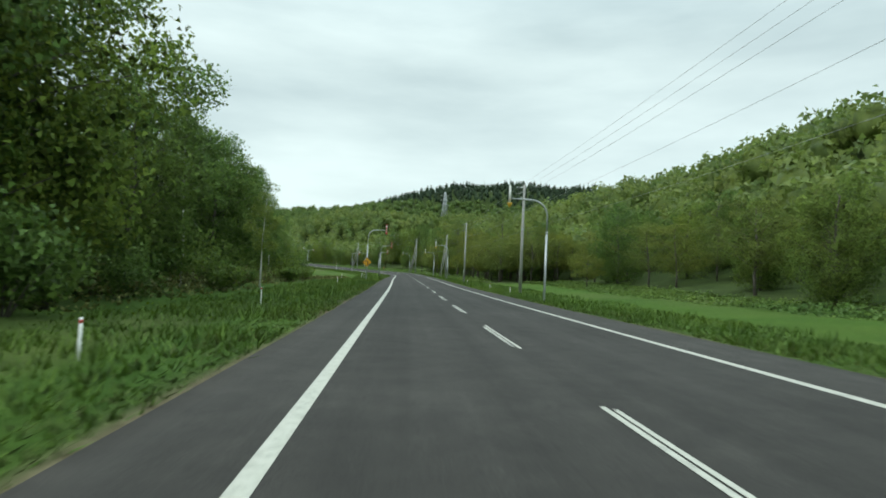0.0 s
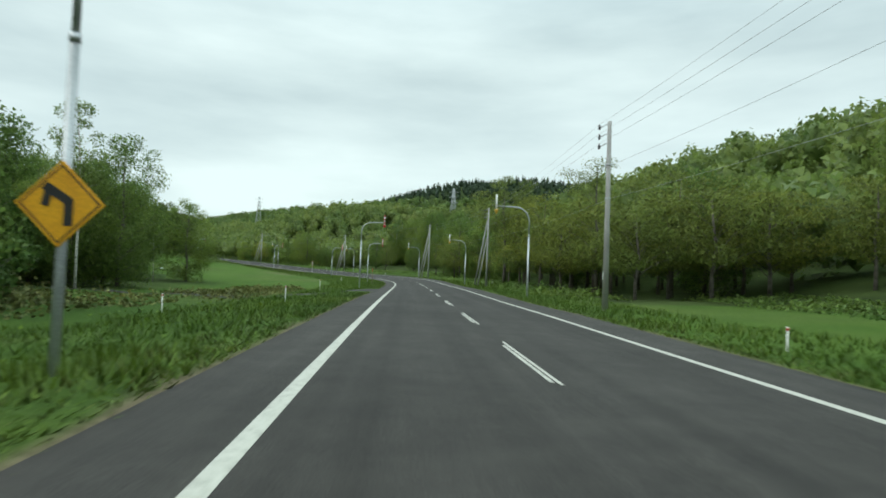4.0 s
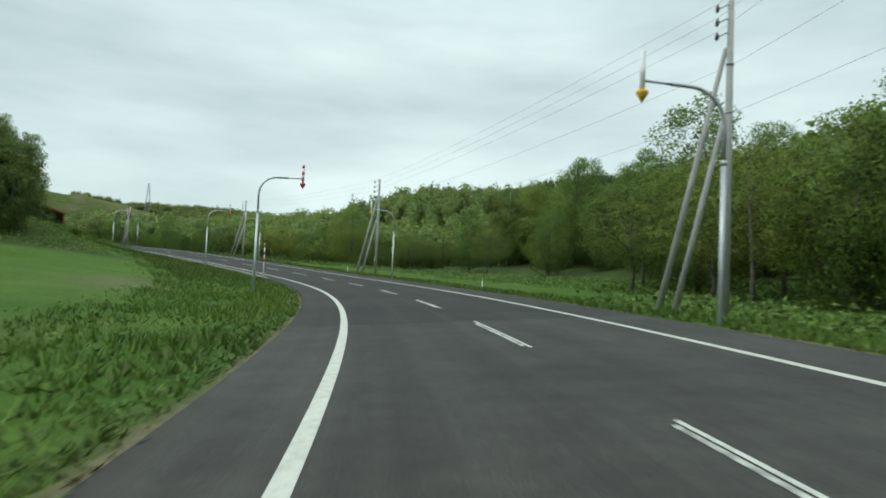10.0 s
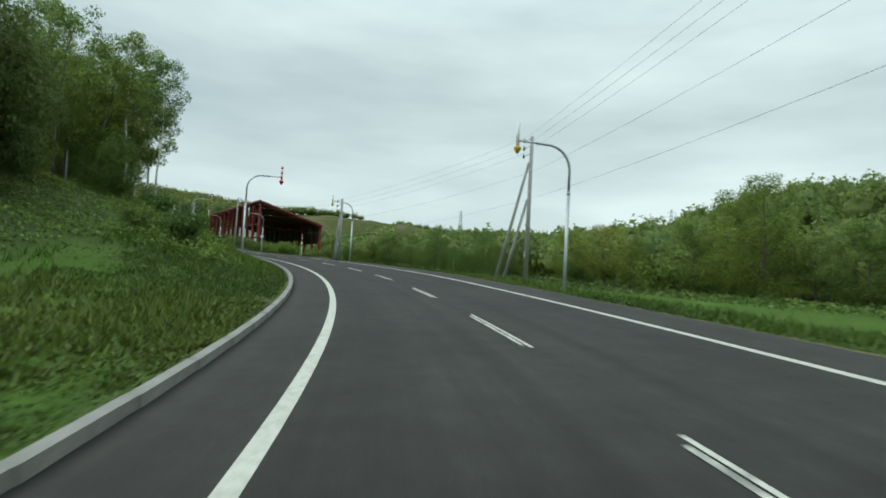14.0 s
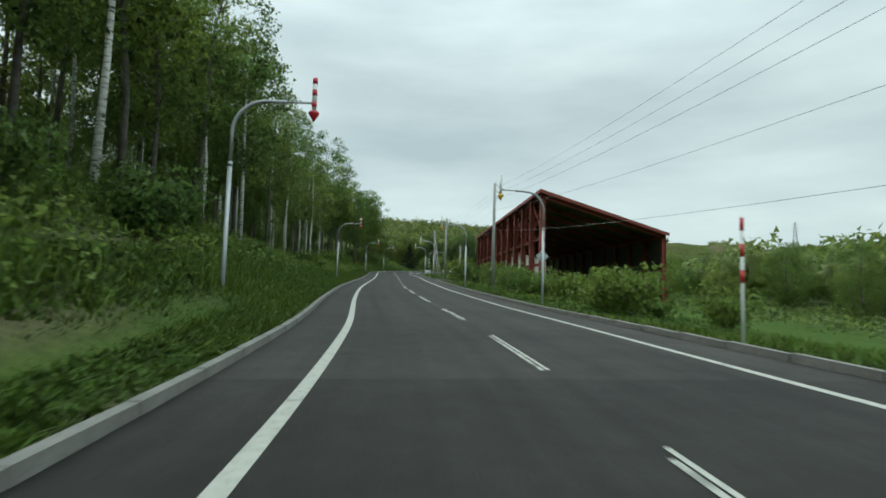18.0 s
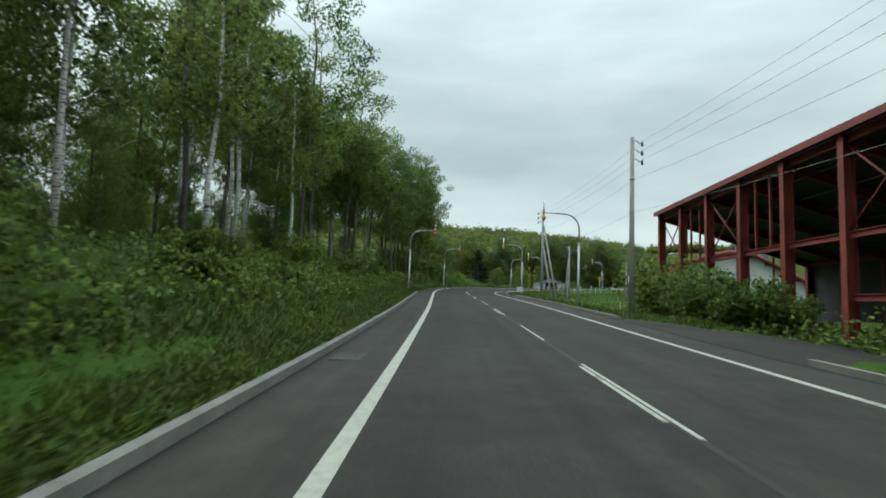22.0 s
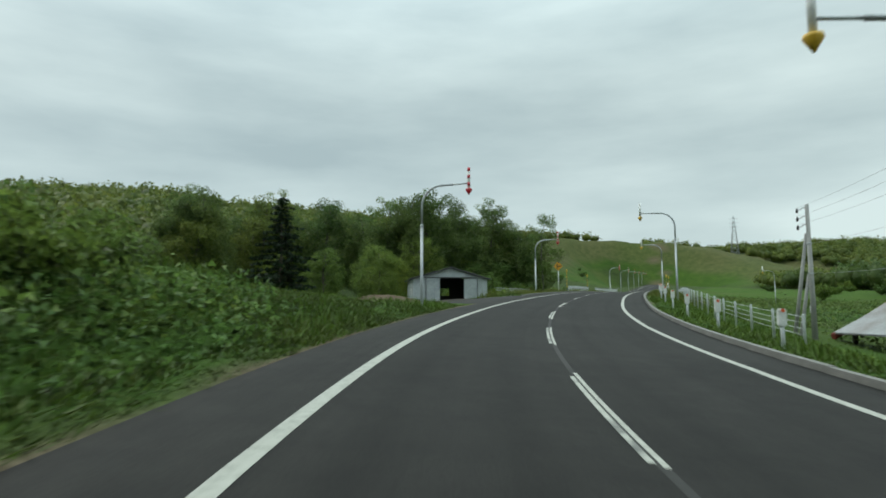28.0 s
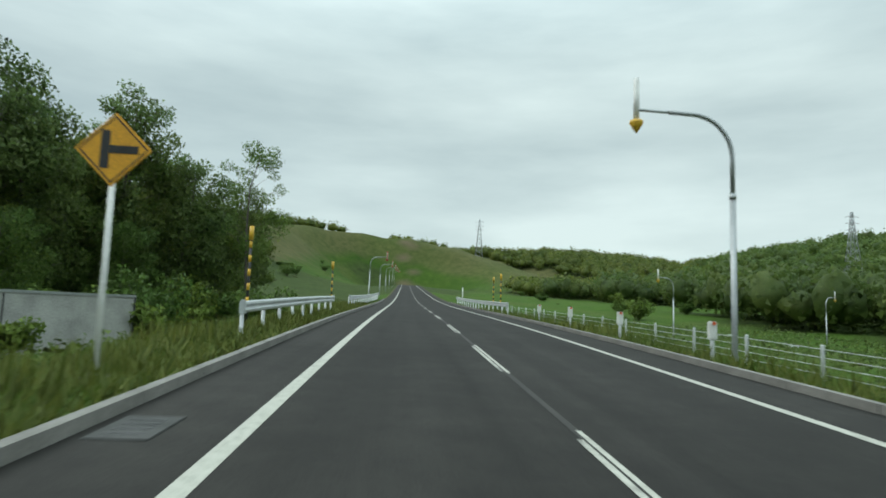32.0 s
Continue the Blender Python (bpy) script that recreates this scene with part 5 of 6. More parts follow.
POLES = [(-10, 8.8, 10.2, 0, -1), (56.3, 8.7, 10.2, 0, -1), (104.6, 8.5, 10.2, 0, -1), (159.0, 9.6, 11.2, 2, -1), (202.6, 10.3, 11.7, 2, -1), (246.3, 8.1, 10.4, 2, -1), (291.7, 10.7, 9.8, 2, -1),
         (323.6, 6.3, 7.1, 2, -1), (375.2, 7.9, 9.6, 0, 1), (419.1, 7.6, 9.8, 0, 1), (456.0, 8.4, 10.2, 2, 1), (492.2, 11.6, 8.9, 2, -1), (527.0, 14.0, 8.2, 2, -1)]
WIRE_POINTS = []
for u, d, h, braces, side in POLES:
    ob = utility_pole(h, braces, side)
    ob.matrix_basis = on_ground(u, d, 0, 180 if u == 456.0 else 0)
    tagged(ob, "grey concrete utility pole with three insulators" + (" and slanting brace poles" if braces else ""), "utility pole", "utility poles")
    WIRE_POINTS.append([ob.matrix_basis @ Vector((side * 0.55, 0, h - 0.2 - 0.52 * k)) for k in range(3)] + [ob.matrix_basis @ Vector((0.14, 0, h - 2.36)), ob.matrix_basis @ Vector((0.14, 0, h - 4.16))])

for a, b in zip(WIRE_POINTS, WIRE_POINTS[1:]):
    for k in range(5):
        bm = bmesh.new()
        tube(bm, [a[k].lerp(b[k], s / 12) - Vector((0, 0, 1.6 * (s / 12) * (1 - s / 12))) for s in range(13)], 0.0065, 5)
        tagged(part("overhead_wire", bm, WIRE), "thin dark overhead power line strung between poles", "power line", "overhead wires")


# ---- lattice pylons on the hills ----
def pylon(x, y, top):
    base = ground_at(x, y)
    h = top - base
    root = empty("pylon", pose(x, y, base, 0, 0, 20))
    tagged(root, "distant grey lattice steel power pylon on a hill", "pylon", "power pylons")
    wide = h * 0.1
    for sx, sy in ((-1, -1), (1, -1), (1, 1), (-1, 1)):
        bm = bmesh.new()
        tube(bm, [(sx * wide, sy * wide, -1), (sx * wide * 0.3, sy * wide * 0.3, h * 0.7), (sx * wide * 0.12, sy * wide * 0.12, h)], h * 0.006, 4)
        part("leg", bm, GALV, root)
    for k in range(9):
        z0, z1 = h * k / 9, h * (k + 1) / 9
        w0, w1 = wide * (1 - 0.9 * k / 9), wide * (1 - 0.9 * (k + 1) / 9)
        bm = bmesh.new()
        for sx, sy, ex, ey in ((-1, -1, 1, -1), (1, -1, 1, 1), (1, 1, -1, 1), (-1, 1, -1, -1)):
            tube(bm, [(sx * w0, sy * w0, z0), (ex * w1, ey * w1, z1)], h * 0.003, 4)
            tube(bm, [(ex * w0, ey * w0, z0), (sx * w1, sy * w1, z1)], h * 0.003, 4)
        part("bracing", bm, GALV, root)
    for k in range(3):
        bm = bmesh.new()
        tube(bm, [(-h * 0.1, 0, h * (0.72 + 0.1 * k)), (0, 0, h * (0.74 + 0.1 * k)), (h * 0.1, 0, h * (0.72 + 0.1 * k))], h * 0.004, 4)
        part("crossarm", bm, GALV, root)


for x, y, top in ((50, 970, 130), (-215, 905, 98), (-513, 951, 111)):
    pylon(x, y, top)


# ---- posts beside the road ----
def slim_post(u, d, height, radius, mat, bands, name, label, category, group):
    root = empty(name, on_ground(u, d))
    tagged(root, label, category, group)
    bm = bmesh.new()
    tube(bm, [(0, 0, -0.4), (0, 0, height)], radius, 10)
    body = part("stem", bm, mat, root)
    for z0, z1, r, band_mat, part_name in bands:
        bm = bmesh.new()
        tube(bm, [(0, 0, z0), (0, 0, z1)], r, 10)
        part(part_name, bm, band_mat, root)
    return root


ORANGE = worn("orange_paint", (0.6, 0.09, 0.03), (0.72, 0.13, 0.04), 0.5, 0, 2, 30, 0.05)
WOOD = worn("weathered_wood", (0.17, 0.13, 0.09), (0.32, 0.26, 0.18), 0.9, 0, 1.5, 20, 0.4, 0.01)
for u, d, h in ((10.6, -7.5, 0.75), (28, -8.5, 0.8), (66, -9, 0.8), (105.9, -8.5, 1.0), (136.0, -10.8, 1.2), (97, -11.5, 0.9), (51.6, 6.9, 0.6), (63.8, 7.0, 0.6), (86.9, 7.2, 0.6), (196.5, 12.2, 0.9), (228, 10.5, 0.8), (259.2, 10.6, 0.8), (185.3, -10.8, 0.95), (163, 11.2, 1.1), (424.5, 8.6, 0.7)):
    slim_post(u, d, h, 0.026, WHITE, [(h - 0.1, h - 0.04, 0.028, RED, "red_band")], "boundary_post", "short white boundary post with a red band in grass", "post", "boundary posts")
for u, d, h in ((239.2, -4.85, 3.05), (335.6, 5.95, 3.05)):
    slim_post(u, d, h, 0.045, WHITE, [(h - 0.35 - 0.62 * k, h - 0.05 - 0.62 * k, 0.048, RED, "red_band") for k in range(3)], "snow_pole", "red and white banded snow pole at the road edge", "snow pole", "red snow poles")
for u, d, h in ((330.9, 5.8, 1.75), (446.8, -5.6, 1.45), (153.7, -6.35, 2.2)):
    slim_post(u, d, h, 0.035, WOOD, [(h - 0.4, h + 0.02, 0.05, ORANGE, "orange_top")], "stake", "wooden stake with an orange painted top", "stake", "orange-topped stakes")
for u, d, h in ((573.5, -6.9, 3.35), (594, -6.6, 3.2), (478.3, 7.0, 3.9), (485.5, 7.0, 3.75), (604, 6.2, 3.2), (611, 6.6, 3.2)):
    slim_post(u, d, h, 0.045, BLACK, [(0.9 + 0.46 * k, 1.13 + 0.46 * k, 0.048, YELLOW, "yellow_band") for k in range(5)] + [(h - 0.35, h + 0.12, 0.075, YELLOW, "reflector_head")],
              "snow_pole", "black and yellow banded snow pole with a reflector head", "snow pole", "yellow snow poles")
for u, d, h in ((646, -7.2, 2.6), (497, 10.6, 3.0), (640, 6.4, 2.4)):
    slim_post(u, d, h, 0.06, WHITE, [(h - 0.05, h + 0.03, 0.065, GALV, "cap")], "white_pole", "plain white steel pole beside the road", "pole", "white poles")


# ---- guardrails ----
def guardrail(u0, u1, d, turn):
    root = empty("guardrail", on_ground((u0 + u1) / 2, d))
    tagged(root, "galvanised steel beam guardrail on short posts", "guardrail", "guardrails")
    inverse = root.matrix_basis.inverted()
    prof = [(0.0, -0.16), (0.05, -0.13), (0.06, -0.07), (0.0, -0.02), (0.0, 0.02), (0.06, 0.07), (0.05, 0.13), (0.0, 0.16), (-0.02, 0.16), (-0.02, -0.16)]
    bm = bmesh.new()
    rings = []
    steps = max(2, int(abs(u1 - u0) / 1.0))
    for k in range(steps + 1):
        u = u0 + (u1 - u0) * k / steps
        o = on_road(u, d, 0.68)
        rings.append([bm.verts.new(inverse @ (o @ Vector((-turn * px, 0, pz)))) for px, pz in prof])
    for a, b in zip(rings, rings[1:]):
        for k in range(len(prof)):
            bm.faces.new((a[k], a[(k + 1) % len(prof)], b[(k + 1) % len(prof)], b[k]))
    bm.faces.new(rings[0])
    bm.faces.new(rings[-1][::-1])
    bmesh.ops.recalc_face_normals(bm, faces=bm.faces)
    part("beam", bm, GALV_LIGHT, root)
    for u in (u0, u1):
        bm = bmesh.new()
        o = on_road(u, d, 0.68)
        box(bm, 0.14, 0.25, 0.4, (0, 0, 0), inverse @ o, 0.04)
        part("end_piece", bm, GALV_LIGHT, root)
    n = max(2, int(abs(u1 - u0) / 2.4))
    for k in range(n + 1):
        o = on_road(u0 + (u1 - u0) * (k + 0.15) / (n + 0.3), d + turn * 0.1)
        bm = bmesh.new()
        tube(bm, [inverse @ (o @ Vector((0, 0, -1.4))), inverse @ (o @ Vector((0, 0, 0.72)))], 0.055, 10)
        part("post", bm, GALV_LIGHT, root)


guardrail(474.4, 482.0, 5.6, 1)
guardrail(569.5, 590.0, -6.0, -1)
guardrail(597.0, 640.0, 5.6, 1)
guardrail(600.0, 650.0, -5.9, -1)


def fence_box(u):
    """A white post end box that carries the cable fence."""
    root = empty("fence_terminal", on_ground(u, 5.85))
    tagged(root, "white steel post with a box head on the verge", "fence post", "white fence terminals")
    bm = bmesh.new()
    tube(bm, [(0, 0, -0.4), (0, 0, 0.95)], 0.05, 10)
    part("post", bm, GALV_LIGHT, root)
    bm = bmesh.new()
    box(bm, 0.2, 0.17, 0.46, (0, 0, 0.8), None, 0.03)
    head = part("box_head", bm, WHITE, root)
    bm = bmesh.new()
    tube(bm, [(0, -0.105, 0.98), (0, -0.112, 0.98)], 0.05, 12)
    part("reflector", bm, ORANGE, head)
    return root


first_box = fence_box(495.9)
for k in range(1, 15):
    copy_thing(first_box, on_ground(495.9 + 6.55 * k, 5.85))

cable_fence = empty("cable_fence", on_ground(545, 8.3))
tagged(cable_fence, "low fence of thick white posts and steel cables", "fence")
FENCE_INV = cable_fence.matrix_basis.inverted()
bm = bmesh.new()
tube(bm, [(0, 0, -0.6), (0, 0, 0.95), (0, 0, 0.99)], [0.048, 0.048, 0.035], 10)
post_mesh = bpy.data.meshes.new("fence_post")
bm.to_mesh(post_mesh)
bm.free()
post_mesh.materials.append(GALV_LIGHT)
FENCE_U = [508 + 3.3 * k for k in range(34)]
tops = []
for u in FENCE_U:
    m = on_road(u, 8.3, -0.55)
    tops.append(m.translation.copy())
    shared("fence_post", post_mesh, cable_fence, FENCE_INV @ m)
for k in range(4):
    bm = bmesh.new()
    tube(bm, [FENCE_INV @ (p + Vector((0, 0, 0.88 - 0.2 * k))) for p in tops], 0.011, 5)
    part("cable", bm, GALV_LIGHT, cable_fence)


# ---- red steel frame barn ----
def frame_barn():
    """A long open shed of red H columns; the tall side faces the road and the roof falls away from it."""
    n_frames, gap, wide = 12, 5.02, 14.0
    base0 = ground_at(-136, 323.7)
    root = empty("steel_frame_barn", Matrix.Translation((-136.0, 323.6, base0)) @ pose(0, 0, 0, 0, 0, 65.9))
    tagged(root, "large open red-painted steel frame barn with single-pitch roof", "barn")
    high = lambda y: 17.15 - base0 + 0.025 * y
    low = lambda y: 13.9 - base0 + 0.025 * y
    foot = lambda x, y: -0.5 + 0.035 * y

    skew = Matrix(((1, 0, 0, 0), (0.256, 1, 0, 0), (0, 0, 1, 0), (0, 0, 0, 1)))

    def barn_part(name, bm, mat):
        bm.transform(skew)
        return part(name, bm, mat, root)

    def h_beam(bm, a, b, depth=0.5, width=0.32, up=Vector((0, 1, 0))):
        a, b = Vector(a), Vector(b)
        z = (b - a).normalized()
        x = up.cross(z).normalized()
        y = z.cross(x)
        turn = Matrix((x, y, z)).transposed().to_4x4()
        mid, length = (a + b) / 2, (b - a).length
        d2, w2, tf, tw = depth / 2, width / 2, 0.03, 0.012
        prof = [(-d2, -w2), (-d2 + tf, -w2), (-d2 + tf, -tw), (d2 - tf, -tw), (d2 - tf, -w2), (d2, -w2), (d2, w2), (d2 - tf, w2), (d2 - tf, tw), (-d2 + tf, tw), (-d2 + tf, w2), (-d2, w2)]
        ends = [[bm.verts.new(mid + x * px + y * py + z * h) for px, py in prof] for h in (-length / 2, length / 2)]
        for k in range(12):
            bm.faces.new((ends[0][k], ends[0][(k + 1) % 12], ends[1][(k + 1) % 12], ends[1][k]))
        bm.faces.new(ends[0][::-1])
        bm.faces.new(ends[1])

    # local x points away from the road, y along it
    for k in range(n_frames):
        y = gap * k
        bm = bmesh.new()
        h_beam(bm, (0, y, foot(0, y)), (0, y, high(y) - 0.15), 0.6, 0.42)
        barn_part("tall_column", bm, RUST_RED)
        bm = bmesh.new()
        h_beam(bm, (wide, y, foot(wide, y)), (wide, y, low(y) - 0.15), 0.5, 0.38)
        barn_part("short_column", bm, RUST_RED)
        bm = bmesh.new()
        h_beam(bm, (-0.2, y, high(y) - 0.3), (wide + 0.2, y, low(y) - 0.3), 0.5, 0.3)
        barn_part("rafter", bm, RUST_RED)
    y1 = gap * (n_frames - 1)
    for k in range(n_frames - 1):
        ya, yb = gap * k, gap * (k + 1)
        for f, name in ((0.3, "eave_beam"), (4.6, "girt"), (7.3, "girt")):
            if name == "girt" and k in (2, 6) and f > 6:
                continue
            bm = bmesh.new()
            h_beam(bm, (0, ya + 0.2, high(ya) - f), (0, yb - 0.2, high(yb) - f), 0.3 if f > 1 else 0.5, 0.2, Vector((1, 0, 0)))
            barn_part(name, bm, RUST_RED)
        bm = bmesh.new()
        h_beam(bm, (wide, ya, low(ya) - 0.3), (wide, yb, low(yb) - 0.3), 0.35, 0.2, Vector((1, 0, 0)))
        barn_part("eave_beam", bm, RUST_RED)
        if k in (0, 2, 5, 8, 10):
            bm = bmesh.new()
            tube(bm, [(0.05, ya, high(ya) - 4.4), (0.05, yb, high(yb) - 0.6)], 0.05, 6)
            tube(bm, [(0.05, yb, high(yb) - 4.4), (0.05, ya, high(ya) - 0.6)], 0.05, 6)
            barn_part("cross_brace", bm, RUST_RED)
        if k in (1, 4, 7, 9):
            for j in (1, 2):
                y = ya + gap * j / 3
                bm = bmesh.new()
                h_beam(bm, (0, y, high(y) - 4.6), (0, y, high(y) - 0.5), 0.14, 0.12)
                barn_part("stud", bm, RUST_RED)
    for j in range(8):
        f = j / 7
        bm = bmesh.new()
        tube(bm, [(wide * f, -0.3, high(0) + (low(0) - high(0)) * f - 0.08), (wide * f, y1 + 0.3, high(y1) + (low(y1) - high(y1)) * f - 0.08)], 0.06, 4)
        barn_part("purlin", bm, DARK_STEEL)
    n_sheet = 28
    for j in range(n_sheet):
        bm = bmesh.new()
        ya, yb = -0.6 + (y1 + 1.2) * j / n_sheet, -0.6 + (y1 + 1.2) * (j + 1) / n_sheet - 0.01
        ribs = 8
        for (z_off, flip) in ((0.02, False), (0.06, True)):
            rows = []
            for k in range(ribs + 1):
                y = ya + (yb - ya) * k / ribs
                bump_ = 0.03 if k % 2 else 0.0
                rows.append((bm.verts.new((-0.5, y, high(y) + 0.11 + z_off + bump_)), bm.verts.new((wide + 0.5, y, low(y) - 0.11 + z_off + bump_))))
            for r0, r1 in zip(rows, rows[1:]):
                face = (r0[0], r0[1], r1[1], r1[0])
                bm.faces.new(face if flip else face[::-1])
        barn_part("roof_sheet", bm, DARK_STEEL)
    bm = bmesh.new()
    box(bm, 0.06, y1 + 1.3, 0.34, (-0.52, y1 / 2, (high(0) + high(y1)) / 2 - 0.02), pose(0, 0, 0, math.degrees(math.atan(0.025)), 0, 0))
    barn_part("fascia", bm, RUST_RED)
    for y in (-0.62, y1 + 0.62):
        bm = bmesh.new()
        box(bm, math.hypot(wide + 1, high(y) - low(y)), 0.06, 0.34, (wide / 2, y, (high(y) + low(y)) / 2 - 0.02), pose(0, 0, 0, 0, math.degrees(math.atan((high(y) - low(y)) / wide)), 0))
        barn_part("fascia", bm, RUST_RED)
    for k in range(n_frames - 1):
        ya, yb = gap * k, gap * (k + 1)
        bm = bmesh.new()
        box(bm, 0.06, gap - 0.02, low(ya) - 3.7 + 0.5, (wide + 0.3, (ya + yb) / 2, (low(ya) + 3.7 - 0.5) / 2 + 0.0), None)
        barn_part("wall_sheet", bm, DARK_STEEL)
    bm = bmesh.new()
    h_beam(bm, (0, y1, 3.4), (wide, y1, 3.4), 0.3, 0.2, Vector((0, 1, 0)))
    barn_part("end_girt", bm, RUST_RED)
    for f in (0.25, 0.5, 0.75):
        bm = bmesh.new()
        h_beam(bm, (wide * f, y1, 3.4), (wide * f, y1, high(y1) + (low(y1) - high(y1)) * f - 0.4), 0.16, 0.14)
        barn_part("end_stud", bm, RUST_RED)
    return root


frame_barn()


# ---- arched dairy barn with a timber lean-to front, and its silo ----
def arched_barn():
    length, eave = 62.0, 2.6
    z0 = 11.3
    m = Matrix(((0.629, -0.777, 0, -200.8), (0.777, 0.629, 0, 357.3), (0, 0.0145, 1, z0), (0, 0, 0, 1)))
    root = empty("arched_barn", m)
    tagged(root, "old arched barn with grey metal roof and dark timber front", "barn")
    prof = [(-0.6, eave - 0.15), (1.2, eave + 0.75), (3.2, eave + 1.9), (5.4, eave + 2.95), (8.0, eave + 3.6), (10.6, eave + 2.95 + 0.3), (13, eave + 1.9), (15.4, eave + 0.5), (17, eave - 0.7)]
    bays = 10
    for k in range(bays):
        ya, yb = -0.7 + (length + 1.4) * k / bays, -0.7 + (length + 1.4) * (k + 1) / bays - 0.015
        bm = bmesh.new()
        for off, flip in ((0.0, True), (0.09, False)):
            a = [bm.verts.new((x, ya, z + off)) for x, z in prof]
            b = [bm.verts.new((x, yb, z + off)) for x, z in prof]
            for i in range(len(prof) - 1):
                f = (a[i], a[i + 1], b[i + 1], b[i])
                bm.faces.new(f[::-1] if flip else f)
        part("roof_sheet", bm, ROOF_GREY, root, "rust-streaked grey roof sheet")
    for y in (-0.75, length + 0.72):
        bm = bmesh.new()
        tube(bm, [(x, y, z - 0.18) for x, z in prof], 0.22, 6)
        part("arch_beam", bm, RUST_RED, root, "red steel arch beam")
    for k in range(14):
        y = length * k / 13
        bm = bmesh.new()
        box(bm, 0.22, 0.22, eave + 1.2, (0.3, y, (eave + 0.2) / 2 - 0.5))
        part("timber_post", bm, OLD_WOOD, root)
    for k in range(46):
        if k % 9 in (3, 4):
            continue
        y = length * (k + 0.5) / 46
        bm = bmesh.new()
        box(bm, 0.04, length / 46 - 0.03, eave + 0.6, (2.6, y, eave / 2), None)
        part("board", bm, OLD_WOOD, root)
    bm = bmesh.new()
    box(bm, 0.5, 0.5, 5.0, (2.3, -0.7, 1.2))
    part("arch_leg", bm, RUST_RED, root)
    for k in range(9):
        x0 = 2.9 + 1.45 * k
        top = float(np.interp(x0 + 0.7, [p[0] for p in prof], [p[1] for p in prof])) - 0.25
        bm = bmesh.new()
        box(bm, 1.43, 0.08, top + 0.6, (x0 + 0.72, -0.1, top / 2 - 0.3))
        part("gable_panel", bm, WHITE_WALL, root, "off-white painted gable panel")
        bm = bmesh.new()
        box(bm, 1.43, 0.08, top + 0.6, (x0 + 0.72, length + 0.1, top / 2 - 0.3))
        part("gable_panel", bm, WHITE_WALL, root, "off-white painted gable panel")
    bm = bmesh.new()
    box(bm, 0.12, length, eave + 1, (16.7, length / 2, eave / 2 - 0.6))
    part("rear_wall", bm, WHITE_WALL, root)
    for x in (4.2, 9.4):
        w = empty("window")
        w.parent = root
        w.location = (x, -0.18, 1.6)
        bm = bmesh.new()
        box(bm, 1.5, 0.05, 1.0, (0, 0, 0))
        part("pane", bm, DARK_GLASS, w)
        for sx, sz, px, pz in ((1.64, 0.08, 0, 0.54), (1.64, 0.08, 0, -0.54), (0.08, 1.0, 0.78, 0), (0.08, 1.0, -0.78, 0), (0.05, 1.0, 0, 0)):
            bm = bmesh.new()
            box(bm, sx, 0.09, sz, (px, -0.01, pz))
            part("frame_bar", bm, WHITE, w)
    return root


ROOF_GREY = worn("grey_roof_metal", (0.2, 0.17, 0.15), (0.4, 0.41, 0.42), 0.55, 0.3, 0.35, 8, 0.2, 0.01)
OLD_WOOD = worn("old_dark_timber", (0.035, 0.03, 0.026), (0.11, 0.09, 0.075), 0.95, 0, 1.2, 14, 0.5, 0.015)
WHITE_WALL = worn("weathered_white_wall", (0.5, 0.5, 0.49), (0.66, 0.66, 0.65), 0.8, 0, 0.5, 12, 0.15)
DARK_GLASS = worn("dark_glass", (0.01, 0.012, 0.013), (0.02, 0.022, 0.024), 0.08)
SILO_GREEN = worn("dark_green_enamel", (0.02, 0.035, 0.03), (0.05, 0.07, 0.06), 0.4, 0.2, 0.5, 10, 0.1)
arched_barn()

silo = empty("silo", pose(-217, 391, ground_at(-217, 391)))
tagged(silo, "dark green tower silo with a pale domed cap", "silo")
for k in range(8):
    bm = bmesh.new()
    tube(bm, [(0, 0, -1 + 2.05 * k), (0, 0, 1.0 + 2.05 * k)], 2.7, 28)
    part("ring", bm, SILO_GREEN, silo)
bm = bmesh.new()
tube(bm, [(0, 0, 15.4)] + [(0, 0, 15.4 + 1.5 * math.sin(a)) for a in (0.3, 0.7, 1.1, 1.5)], [2.75, 2.65, 2.15, 1.3, 0.25], 28)
part("dome", bm, GALV, silo)
bm = bmesh.new()
for sx in (-0.25, 0.25):
    tube(bm, [(sx, -2.85, 0), (sx, -2.85, 16.4)], 0.03, 6)
part("ladder", bm, GALV, silo)
bm = bmesh.new()
tube(bm, [(1.9, -2.3, 0), (1.9, -2.3, 15.6), (1.5, -1.9, 17.0), (0.4, -0.8, 17.4), (0, 0, 16.8)], 0.16, 8)
part("filler_pipe", bm, GALV, silo)


# ---- corrugated shed ----
def sheet(bm, w, h, top_of=None, rib=0.16, depth=0.018):
    """A ribbed upright sheet in x and z, with thickness; top_of gives its upper edge."""
    n = max(2, int(w / rib) * 2)
    front, back = [], []
    for k in range(n + 1):
        x = w * k / n
        y = depth if k % 2 else 0.0
        top = top_of(x) if top_of else h
        front.append((bm.verts.new((x, -y, 0)), bm.verts.new((x, -y, top))))
        back.append((bm.verts.new((x, 0.035 - y, 0)), bm.verts.new((x, 0.035 - y, top))))
    for rows, flip in ((front, False), (back, True)):
        for a, b in zip(rows, rows[1:]):
            f = (a[0], b[0], b[1], a[1])
            bm.faces.new(f[::-1] if flip else f)
    for a, b, c, d in zip(front, front[1:], back, back[1:]):
        bm.faces.new((a[1], b[1], d[1], c[1]))
    return bm


